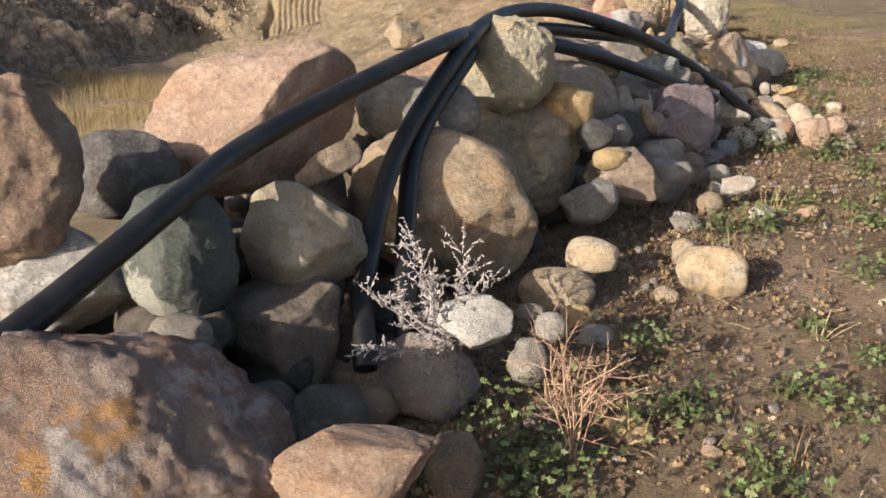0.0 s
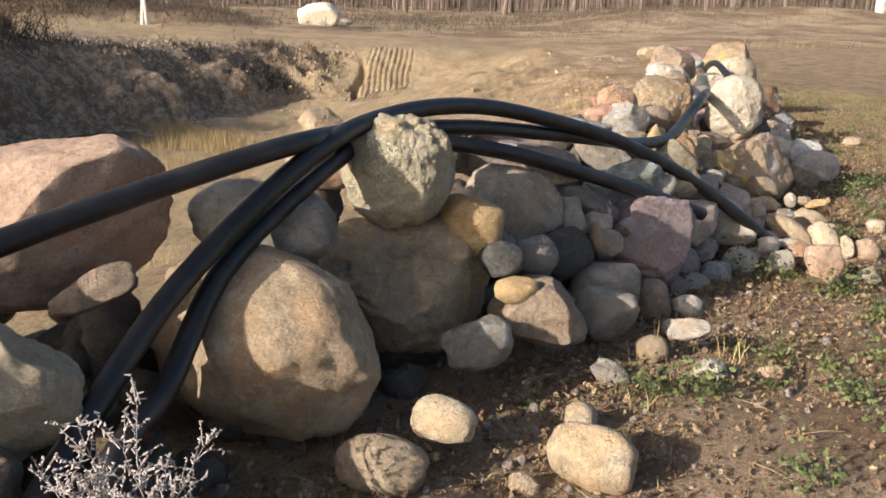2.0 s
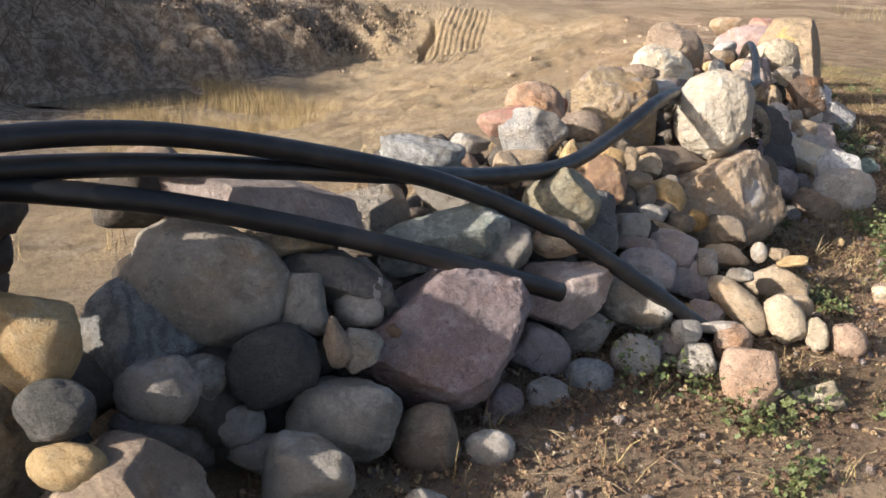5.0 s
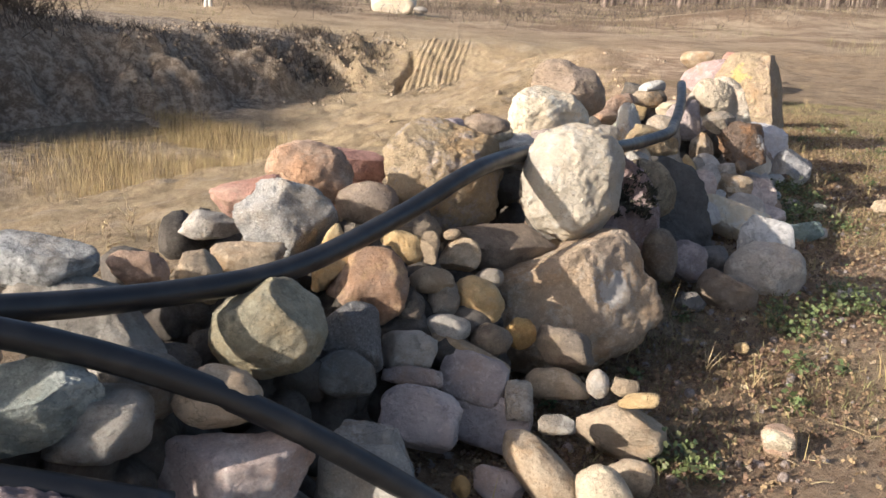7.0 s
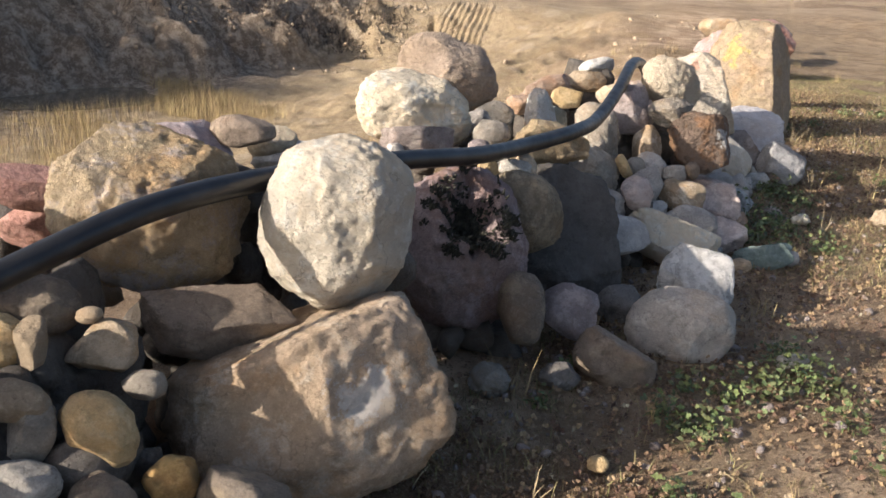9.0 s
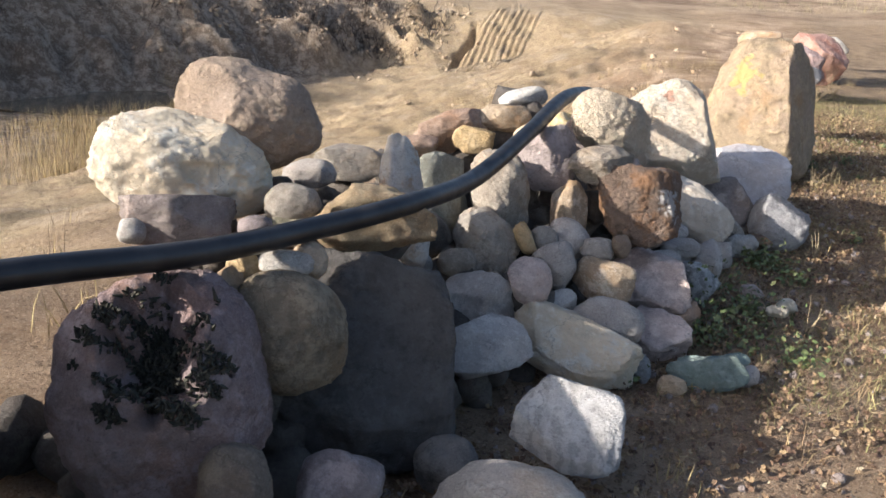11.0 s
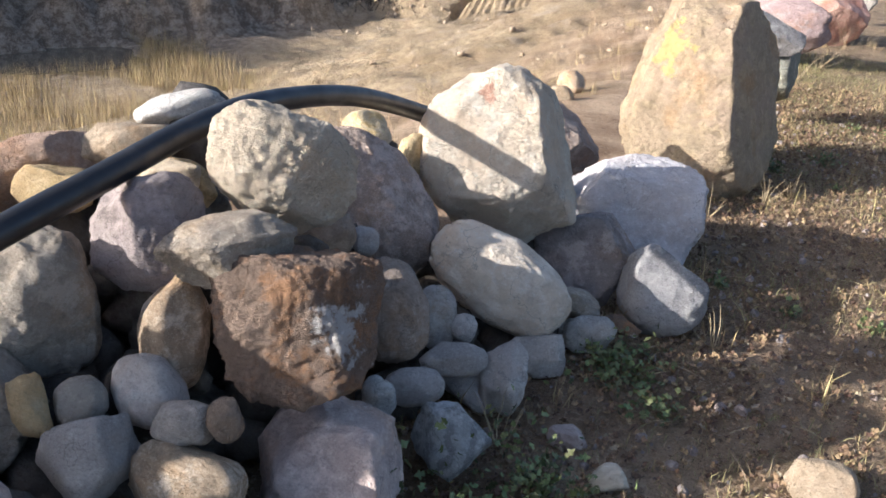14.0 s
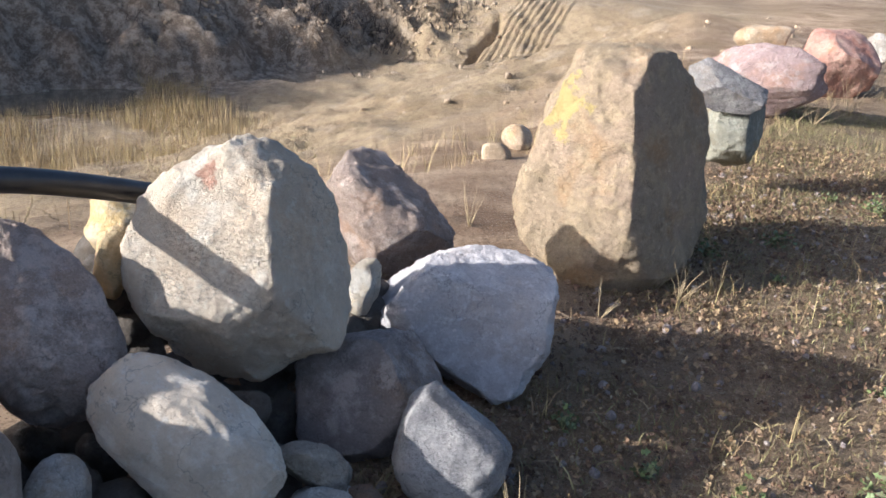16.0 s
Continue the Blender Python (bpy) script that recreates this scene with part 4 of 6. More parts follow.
stone((1.877, 5.914, 0.083), (0.121, 0.093, 0.047), (66.4, 3.9, 4.3), "b", "slab", "flat pinkish grey flagstone in the stone pile", 4, cuts=((-0.06, 0.29, 0.95, 0.6),))
stone((2.058, 6.135, -0.008), (0.126, 0.087, 0.043), (66.2, 8.0, -1.1), "b", "slab", "flat pinkish grey flagstone in the stone pile", 4, cuts=((-0.06, 0.19, 0.98, 0.6),))
stone((1.829, 5.608, 0.075), (0.130, 0.123, 0.086), (64.0, 2.5, 6.6), "f", "lgrey", "flat pale grey boulder in the stone pile", 5)
stone((2.464, 6.244, -0.014), (0.142, 0.091, 0.087), (61.5, -0.4, 0.5), "s", "tan", "worn tan stone cobble on the soil beside the pile", 4)
stone((2.511, 5.960, -0.010), (0.069, 0.056, 0.051), (58.1, -10.0, 5.2), "r", "tan", "rounded tan stone on the soil beside the pile", 4)
stone((2.059, 5.729, 0.001), (0.027, 0.031, 0.023), (56.5, -4.2, 14.4), "s", "orange", "worn orange stone on the soil beside the pile", 3)
stone((2.456, 6.319, 0.105), (0.048, 0.033, 0.031), (64.0, -8.9, 4.7), "s", "tan", "worn tan stone in the stone pile", 3)
stone((2.506, 6.233, 0.107), (0.064, 0.025, 0.029), (63.2, -9.4, 4.0), "f", "ochre", "flat ochre stone in the stone pile", 4)
stone((1.661, 5.858, 0.213), (0.087, 0.070, 0.065), (63.5, -0.7, 21.1), "r", "grey", "rounded grey stone cobble in the stone pile", 4)
stone((1.507, 5.663, 0.413), (0.155, 0.133, 0.119), (70.9, -4.2, 15.7), "h", "greentan", "large greenish tan stone boulder in the stone pile", 5, cuts=((-0.45, 0.8, 0.3, 0.82), (0.7, 0.6, 0.3, 0.78)))
stone((1.537, 5.337, 0.371), (0.102, 0.075, 0.072), (62.2, 3.3, 28.2), "r", "tan", "rounded tan stone cobble in the stone pile", 4)
stone((1.343, 5.298, 0.369), (0.121, 0.101, 0.092), (62.9, 5.4, 32.7), "r", "grey", "rounded grey stone cobble in the stone pile", 4)
stone((1.060, 5.738, 0.486), (0.085, 0.056, 0.053), (70.5, 3.0, 33.8), "s", "pinktan", "worn pinkish tan granite cobble on top of the pile", 4)
stone((1.266, 5.720, 0.503), (0.063, 0.076, 0.054), (69.9, 1.9, 30.3), "s", "tan", "worn tan stone cobble on top of the pile", 4)
stone((1.287, 5.975, 0.481), (0.112, 0.052, 0.058), (71.0, 0.6, 27.4), "s", "tan", "worn tan stone cobble on top of the pile", 4)
stone((2.913, 7.333, -0.107), (0.032, 0.027, 0.024), (67.6, -11.2, -2.3), "r", "ochre", "rounded ochre stone on the soil beside the pile", 3)
stone((2.975, 6.477, -0.070), (0.057, 0.042, 0.038), (62.0, 14.9, -18.0), "s", "cream", "worn cream stone on the soil beside the pile", 3)
stone((2.168, 6.928, 0.121), (0.366, 0.270, 0.230), (57.7, -14.3, 35.7), "h", "tanface", "large brown tan stone boulder in the stone pile", 6, cuts=((-0.13, 0.95, 0.28, 0.6), (1.0, 0.05, 0.1, 0.84), (0.51, -0.06, 0.86, 0.66), (-0.25, 0.03, 0.97, 0.7), (-0.95, -0.01, 0.3, 0.84)))
stone((2.122, 7.190, 0.563), (0.206, 0.236, 0.185), (70.3, 15.8, 19.4), "h", "white", "large whitish stone boulder on top of the pile", 6, cuts=((0.75, 0.1, 0.65, 0.9),))
stone((2.239, 8.018, 0.222), (0.251, 0.303, 0.251), (69.1, -11.4, 20.5), "h", "purplehole", "large purple granite boulder with a mossy hollow", 6, cuts=((0.23, -0.54, 0.8, 0.84),), dent=(0.29, 0.46, 0.84, 0.5, 0.62))
stone((1.555, 7.313, 0.682), (0.147, 0.083, 0.084), (75.5, 15.6, 30.9), "s", "purple", "worn purple stone cobble on top of the pile", 5)
stone((1.813, 8.640, 0.601), (0.273, 0.159, 0.135), (72.9, 12.3, 42.5), "h", "creambig", "large cream boulder with scooped hollows on top of the pile", 6, cuts=((-0.25, 0.82, 0.5, 0.86),), dent=(0.34, -0.19, 0.92, 0.14, 0.45))
stone((1.891, 8.879, 0.730), (0.238, 0.164, 0.139), (76.0, 17.7, 36.9), "h", "brown", "large smooth brown boulder on top of the pile", 6, cuts=((-0.82, 0.1, 0.5, 0.72), (-0.15, 0.79, 0.6, 0.88)))
stone((2.521, 7.902, 0.087), (0.085, 0.132, 0.087), (65.9, -5.6, 13.9), "r", "dbrown", "rounded dark brown stone cobble in the stone pile", 4)
stone((2.660, 8.157, -0.002), (0.113, 0.100, 0.084), (65.7, 11.5, 2.8), "s", "purplegrey", "worn purplish grey stone cobble in the stone pile", 4)
stone((2.814, 8.492, -0.083), (0.088, 0.085, 0.073), (66.8, -8.2, 8.0), "r", "dgrey", "rounded dark grey stone cobble on the soil beside the pile", 4)
stone((3.071, 8.284, -0.043), (0.200, 0.152, 0.129), (66.3, -2.7, 1.4), "h", "lgrey", "large pale grey stone boulder in the stone pile", 5)
stone((2.872, 7.944, -0.066), (0.147, 0.107, 0.097), (63.4, 3.8, 2.4), "a", "brown", "rough angular brown stone on the soil beside the pile", 5)
stone((2.483, 7.663, -0.094), (0.070, 0.054, 0.048), (60.4, 12.4, 6.3), "s", "grey", "worn grey stone on the soil beside the pile", 4)
stone((2.701, 7.813, -0.105), (0.072, 0.052, 0.047), (61.7, -7.2, 11.9), "s", "dgrey", "worn dark grey stone cobble on the soil beside the pile", 4)
stone((3.500, 8.331, -0.115), (0.060, 0.030, 0.033), (65.0, -13.4, -1.2), "s", "lgrey", "worn pale grey stone on the soil beside the pile", 3)
stone((3.618, 10.250, -0.101), (0.046, 0.026, 0.026), (74.1, -10.3, -3.0), "s", "white", "worn whitish stone on the soil beside the pile", 3)
stone((1.712, 7.553, 0.653), (0.085, 0.059, 0.055), (76.1, -0.8, 29.6), "s", "cream", "worn cream stone cobble on top of the pile", 4)
stone((1.643, 6.561, 0.459), (0.103, 0.073, 0.067), (66.4, -3.1, 46.4), "s", "dbrown", "worn dark brown stone cobble on top of the pile", 4)
stone((1.900, 8.499, 0.467), (0.168, 0.078, 0.088), (69.2, 4.6, 45.5), "s", "pinkgrey", "worn pinkish grey stone boulder on top of the pile", 5)
stone((1.827, 8.374, 0.461), (0.040, 0.038, 0.033), (68.8, 6.1, 48.4), "r", "whitegrey", "rounded white grey granite stone on top of the pile", 3)
stone((2.140, 8.745, 0.503), (0.088, 0.066, 0.063), (70.2, 1.4, 38.2), "r", "tangrey", "rounded tan grey stone cobble on top of the pile", 4)
stone((1.907, 9.219, 0.450), (0.099, 0.061, 0.063), (72.6, 0.1, 36.4), "r", "paleg", "rounded pale speckled granite cobble on top of the pile", 4)
stone((1.888, 9.540, 0.425), (0.147, 0.076, 0.081), (73.6, -1.0, 33.5), "a", "tangrey", "angular tan grey stone cobble on top of the pile", 4)
stone((2.276, 9.284, 0.394), (0.085, 0.247, 0.068), (67.6, 2.0, 41.1), "b", "post", "blocky pale grey rusty stone boulder on top of the pile", 6, cuts=((0.51, 0.28, 0.8, 0.8), (0.33, 0.94, 0.0, 0.93)))
stone((2.357, 8.862, 0.472), (0.200, 0.119, 0.095), (65.2, 12.6, 43.1), "a", "tanblock", "large rough yellow tan boulder in the stone pile", 5, cuts=((0.01, 0.86, 0.5, 0.66), (-0.07, -0.31, 0.95, 0.7)))
stone((2.164, 8.725, 0.447), (0.088, 0.047, 0.049), (68.7, 1.7, 37.9), "s", "greentan", "worn greenish tan stone cobble on top of the pile", 4)
stone((2.142, 8.537, 0.488), (0.050, 0.035, 0.034), (68.5, 3.0, 41.0), "r", "purplegrey", "rounded purplish grey stone on top of the pile", 4)
stone((2.358, 8.486, 0.448), (0.051, 0.056, 0.045), (65.8, 2.4, 37.5), "r", "tan", "rounded tan stone on top of the pile", 4)
stone((2.333, 8.407, 0.458), (0.074, 0.040, 0.044), (65.5, 3.2, 39.1), "r", "lgrey", "rounded pale grey stone cobble on top of the pile", 4)
stone((2.241, 8.343, 0.455), (0.048, 0.037, 0.033), (65.6, 4.5, 41.8), "s", "ochre", "worn ochre stone on top of the pile", 4)
stone((2.208, 9.735, 0.249), (0.160, 0.215, 0.136), (67.9, 5.4, 34.0), "s", "greengrey", "rounded greenish grey stone boulder in the stone pile", 5)
stone((2.470, 9.803, 0.344), (0.120, 0.173, 0.102), (69.1, -4.2, 32.0), "s", "tangrey", "rounded tan grey stone boulder in the stone pile", 5)
stone((2.398, 8.300, 0.314), (0.168, 0.160, 0.144), (59.7, 13.3, 33.5), "h", "rings", "rounded olive brown sandstone boulder with scaling layers", 6)
stone((2.435, 8.579, 0.113), (0.305, 0.330, 0.183), (58.7, -1.1, 35.9), "b", "blackslab", "large black slate slab standing in the pile", 6, cuts=((0.01, 0.15, 0.98, 0.6), (0.22, 0.96, 0.1, 0.93)))
stone((2.247, 8.219, 0.422), (0.068, 0.079, 0.058), (60.9, 24.7, 33.2), "s", "tan", "worn tan stone cobble on top of the pile", 4)
stone((3.098, 8.706, 0.021), (0.160, 0.137, 0.062), (54.4, -1.4, 16.8), "f", "palegn", "flat striated pale grey slab leaning at the pile's foot", 6, cuts=((0.06, 0.36, 0.93, 0.5), (0.2, 0.93, 0.1, 0.84)))
stone((2.956, 9.340, -0.046), (0.240, 0.131, 0.112), (51.6, 19.2, 10.1), "h", "creambig", "large pale cream boulder at the pile's foot", 6, cuts=((-0.06, 0.93, 0.36, 0.6), (-0.13, 0.05, 0.98, 0.62), (0.92, -0.17, 0.3, 0.82), (-0.81, -0.28, 0.4, 0.84)))
stone((2.695, 9.037, 0.023), (0.176, 0.120, 0.102), (53.2, 7.5, 31.4), "a", "paleg", "angular pale grey stone boulder in the stone pile", 5, cuts=((0.05, 0.76, 0.65, 0.6), (0.61, -0.06, 0.78, 0.66)))
stone((3.406, 9.628, -0.161), (0.120, 0.062, 0.066), (60.7, -7.1, 8.1), "s", "green2", "worn green slate cobble on the soil beside the pile", 4)
stone((3.495, 9.666, -0.105), (0.058, 0.031, 0.032), (61.4, -12.3, 8.8), "s", "green2", "worn green slate stone on the soil beside the pile", 3)
stone((3.560, 9.655, -0.146), (0.034, 0.042, 0.032), (61.2, 5.4, -2.1), "r", "paleg", "rounded pale speckled granite on the soil beside the pile", 3)
stone((3.308, 9.431, -0.150), (0.052, 0.041, 0.038), (58.8, -10.5, 12.9), "r", "tan", "rounded tan stone on the soil beside the pile", 3)
stone((3.185, 9.483, -0.136), (0.034, 0.057, 0.036), (59.8, -9.2, 14.6), "r", "bluegrey", "rounded blue grey stone on the soil beside the pile", 3)
stone((2.585, 9.304, 0.063), (0.144, 0.115, 0.097), (58.4, 2.7, 33.2), "s", "paleg", "rounded grey stone cobble in the stone pile", 5)
stone((2.753, 9.372, 0.158), (0.082, 0.091, 0.072), (56.5, 4.1, 34.6), "r", "pinkpale", "rounded pale pinkish stone cobble in the stone pile", 4)
stone((2.776, 9.633, 0.132), (0.093, 0.096, 0.084), (62.1, -1.6, 26.6), "s", "paleg", "rounded tan grey stone cobble in the stone pile", 4)
stone((2.961, 9.704, 0.085), (0.115, 0.084, 0.072), (60.4, 12.0, 13.8), "b", "mottled", "rounded mottled brown stone cobble in the stone pile", 4)
stone((3.101, 10.013, 0.009), (0.172, 0.145, 0.123), (62.2, 2.7, 13.4), "s", "pinkpale", "worn pale pinkish stone boulder in the stone pile", 5)
stone((3.258, 10.355, -0.091), (0.107, 0.096, 0.082), (63.2, 0.7, 9.5), "s", "layered", "rounded banded gneiss cobble on the soil beside the pile", 4)
stone((2.775, 9.812, 0.198), (0.092, 0.070, 0.066), (50.8, 42.5, 0.6), "r", "paleg", "rounded pale speckled granite cobble in the stone pile", 4)
stone((2.697, 9.700, 0.210), (0.056, 0.055, 0.047), (53.3, -37.7, 57.4), "r", "tangrey", "rounded tan grey stone in the stone pile", 4)
stone((2.644, 9.620, 0.227), (0.035, 0.065, 0.036), (60.6, -15.4, 44.0), "s", "ochre", "worn ochre stone in the stone pile", 4)
stone((2.854, 9.483, 0.061), (0.057, 0.046, 0.040), (54.8, 2.0, 31.1), "s", "paleg", "worn pale speckled granite in the stone pile", 4)
stone((3.033, 9.514, 0.009), (0.133, 0.086, 0.073), (56.7, 8.0, 15.3), "r", "paleg", "worn pale grey stone cobble in the stone pile", 5)
stone((3.184, 9.749, -0.133), (0.136, 0.133, 0.113), (56.0, 10.2, 7.7), "s", "pinkpale", "worn pinkish grey stone cobble on the soil beside the pile", 5)
stone((3.258, 9.948, -0.105), (0.082, 0.060, 0.054), (53.2, -18.0, 28.4), "s", "pinktan", "worn pinkish tan granite cobble on the soil beside the pile", 4)
stone((2.444, 9.145, 0.095), (0.084, 0.084, 0.071), (47.3, 34.2, 22.5), "r", "lgrey", "rounded pale grey stone cobble in the stone pile", 4)
stone((2.315, 9.339, 0.121), (0.056, 0.064, 0.050), (55.6, 26.2, 31.2), "r", "whitegrey", "rounded white grey granite stone in the stone pile", 4)
stone((2.461, 9.372, 0.171), (0.073, 0.051, 0.050), (59.3, -6.8, 48.3), "r", "tangrey", "rounded tan grey stone cobble in the stone pile", 4)
stone((2.708, 9.219, 0.016), (0.058, 0.046, 0.043), (51.9, -1.1, 42.7), "r", "lgrey", "rounded pale grey stone in the stone pile", 4)
stone((2.493, 9.604, 0.186), (0.131, 0.141, 0.108), (59.4, 21.9, 26.7), "s", "tangrey", "worn tan grey stone cobble in the stone pile", 5)
stone((2.906, 9.775, 0.187), (0.068, 0.047, 0.046), (60.8, -1.2, 27.3), "r", "lgrey", "rounded pale grey stone in the stone pile", 4)
stone((2.991, 9.802, 0.209), (0.038, 0.047, 0.035), (61.1, -2.3, 25.3), "r", "brown", "rounded brown stone in the stone pile", 4)
stone((2.579, 10.053, 0.445), (0.128, 0.140, 0.106), (70.4, -0.5, 30.8), "s", "purplegrey", "worn purplish grey stone cobble on top of the pile", 5)
stone((2.786, 10.295, 0.583), (0.187, 0.140, 0.119), (68.0, 24.0, 35.3), "h", "cap", "large cream grey granite boulder on top of the pile", 6, cuts=((0.55, -0.1, 0.8, 0.84), (-0.2, 0.9, 0.3, 0.88)))
stone((2.825, 10.038, 0.468), (0.153, 0.083, 0.071), (64.3, -5.4, 52.6), "a", "capflat", "worn brown grey gneiss cobble on top of the pile", 5, cuts=((0.15, 0.58, 0.8, 0.66), (0.22, -0.78, 0.5, 0.7)))
stone((2.729, 9.956, 0.264), (0.074, 0.128, 0.079), (65.2, -0.7, 28.9), "r", "mottled", "rounded mottled brown stone cobble in the stone pile", 4)
stone((3.014, 10.057, 0.341), (0.198, 0.187, 0.116), (58.2, -12.5, 52.5), "a", "rust", "large rugged rusty brown boulder with a white scar", 6, cuts=((0.22, 0.02, 0.97, 0.66), (-0.66, 0.37, 0.6, 0.7), (0.52, 0.76, 0.3, 0.8), (0.68, -0.6, 0.4, 0.8)))
stone((2.104, 10.137, 0.481), (0.189, 0.093, 0.095), (73.3, -8.4, 40.9), "f", "pink", "flat pink granite boulder on top of the pile", 5)
stone((2.223, 10.093, 0.467), (0.098, 0.063, 0.060), (72.5, 1.1, 36.6), "s", "ochre", "worn ochre stone cobble on top of the pile", 4)
stone((2.037, 9.885, 0.443), (0.111, 0.061, 0.063), (71.7, 3.2, 42.0), "s", "pinktan", "worn pinkish tan granite cobble on top of the pile", 4)
stone((2.286, 10.299, 0.541), (0.124, 0.066, 0.069), (74.7, -5.1, 34.7), "s", "tan", "worn tan stone cobble on top of the pile", 4)
stone((2.279, 10.586, 0.573), (0.089, 0.055, 0.054), (76.3, -10.8, 33.0), "s", "paleg", "worn pale speckled granite cobble on top of the pile", 4)
stone((2.463, 10.232, 0.494), (0.092, 0.060, 0.057), (72.9, -0.7, 31.1), "s", "cream", "worn cream stone cobble on top of the pile", 4)
stone((3.652, 10.527, -0.179), (0.055, 0.040, 0.036), (59.1, -11.6, 10.1), "s", "white", "worn whitish stone on the soil beside the pile", 4)
stone((3.481, 10.685, -0.219), (0.059, 0.039, 0.039), (60.3, -9.9, 12.2), "r", "tan", "rounded tan stone on the soil beside the pile", 3)
stone((4.167, 10.787, -0.177), (0.092, 0.070, 0.062), (61.1, -16.6, 1.3), "s", "tan", "worn tan stone cobble on the soil beside the pile", 4)
stone((3.099, 11.050, 0.047), (0.246, 0.141, 0.127), (58.4, 27.3, 9.9), "h", "loaf", "large smooth buff stone boulder in the stone pile", 6)
stone((2.626, 11.003, 0.230), (0.184, 0.282, 0.157), (62.7, -33.8, 51.9), "h", "dmauve", "large dark mauve brown granite boulder in the stone pile", 6, cuts=((-0.03, 0.28, 0.95, 0.8), (0.8, -0.12, 0.55, 0.78)))
stone((2.940, 10.612, 0.085), (0.103, 0.154, 0.092), (59.1, -10.2, 41.2), "h", "brownb", "large smooth brown stone boulder in the stone pile", 5)
stone((2.479, 10.291, 0.475), (0.083, 0.062, 0.055), (66.8, 26.2, 40.0), "s", "ochre", "worn ochre stone cobble on top of the pile", 4)
stone((2.235, 11.636, 0.233), (0.106, 0.110, 0.086), (72.4, -0.2, 35.0), "s", "creamy", "worn yellow cream stone cobble in the stone pile", 4)
stone((2.645, 11.255, 0.315), (0.049, 0.097, 0.053), (70.5, 8.8, 29.3), "s", "ochre", "worn ochre stone cobble in the stone pile", 4)
stone((2.319, 10.465, 0.610), (0.124, 0.052, 0.062), (74.2, -6.8, 51.8), "s", "whitegrey", "worn white grey granite cobble on top of the pile", 4)
stone((2.780, 10.712, 0.230), (0.044, 0.044, 0.037), (64.7, 1.9, 36.2), "r", "paleg", "rounded pale speckled granite in the stone pile", 3)
stone((3.011, 10.760, 0.010), (0.064, 0.099, 0.065), (59.1, 0.2, 31.2), "r", "lgrey", "rounded pale grey stone cobble in the stone pile", 4)
stone((3.109, 10.758, 0.005), (0.041, 0.044, 0.036), (58.4, -0.8, 29.4), "r", "paleg", "rounded pale speckled granite in the stone pile", 3)
stone((3.138, 10.634, -0.034), (0.099, 0.051, 0.058), (56.0, -0.2, 30.1), "r", "paleg", "rounded pale speckled granite cobble in the stone pile", 4)
stone((3.260, 10.713, -0.093), (0.074, 0.110, 0.069), (54.8, 5.9, 21.5), "s", "paleg", "worn pale speckled granite cobble on the soil beside the pile", 4)
stone((3.078, 10.495, -0.069), (0.087, 0.054, 0.056), (54.0, -2.2, 35.4), "r", "paleg", "rounded pale speckled granite cobble in the stone pile", 4)
stone((3.279, 10.976, -0.151), (0.095, 0.071, 0.063), (56.8, -3.8, 24.7), "s", "paleg", "worn pale speckled granite cobble on the soil beside the pile", 4)
stone((3.387, 11.200, -0.150), (0.093, 0.064, 0.059), (58.7, -5.8, 21.2), "s", "whitegrey", "worn white grey granite cobble on the soil beside the pile", 4)
stone((3.480, 11.264, -0.115), (0.064, 0.032, 0.033), (58.8, 14.8, 6.3), "f", "rust", "flat rusty iron stone on the soil beside the pile", 4)
stone((3.059, 10.330, -0.029), (0.050, 0.068, 0.045), (52.1, 11.5, 28.5), "s", "whitegrey", "worn white grey granite stone in the stone pile", 4)
stone((2.887, 11.478, 0.304), (0.297, 0.325, 0.253), (67.4, -7.4, 45.6), "h", "cleft", "large pale buff granite boulder in the stone pile", 6, cuts=((-0.38, 0.29, 0.88, 0.66), (-0.39, -0.74, 0.5, 0.8), (0.81, -0.04, 0.6, 0.72), (-0.03, -0.76, 0.65, 0.8), (-0.35, 0.87, 0.25, 0.9)))
stone((3.283, 13.542, 0.163), (0.436, 0.578, 0.393), (74.6, -2.5, 17.5), "h", "stand", "tall upright tan granite boulder standing on the grass", 6, cuts=((-0.89, 0.43, 0.1, 0.77), (0.86, 0.09, 0.51, 0.58), (-0.45, 0.02, 0.9, 0.74), (0.03, 0.98, 0.1, 0.95)))
stone((3.230, 12.188, -0.049), (0.300, 0.252, 0.214), (64.0, 7.0, 23.1), "b", "wblk", "large pale lilac grey stone boulder in the stone pile", 6, cuts=((-0.84, 0.49, 0.25, 0.74), (-0.12, 0.08, 0.99, 0.66), (-0.43, -0.86, 0.2, 0.72), (-0.06, 0.75, 0.65, 0.74)))
stone((3.231, 11.636, -0.086), (0.215, 0.183, 0.156), (58.0, -11.0, 39.8), "s", "mauveg", "worn mauve grey boulder in the stone pile", 5)
stone((3.552, 11.550, -0.097), (0.153, 0.159, 0.130), (55.3, 6.3, 22.1), "h", "gblk", "large grey veined stone boulder in the stone pile", 5, cuts=((0.46, 0.83, 0.1, 0.6), (-0.02, 0.1, 0.98, 0.66), (-0.97, -0.0, 0.1, 0.85)))
stone((2.753, 12.474, 0.117), (0.263, 0.230, 0.195), (69.3, 18.6, 25.1), "s", "dmauve", "worn dark mauve granite boulder in the stone pile", 5)
stone((2.958, 11.983, 0.062), (0.060, 0.098, 0.059), (65.6, 8.1, 30.2), "s", "white", "worn whitish stone cobble in the stone pile", 4)
stone((3.300, 11.265, -0.077), (0.107, 0.057, 0.059), (52.4, 17.3, 24.6), "s", "tangrey", "worn tan grey stone cobble in the stone pile", 4)
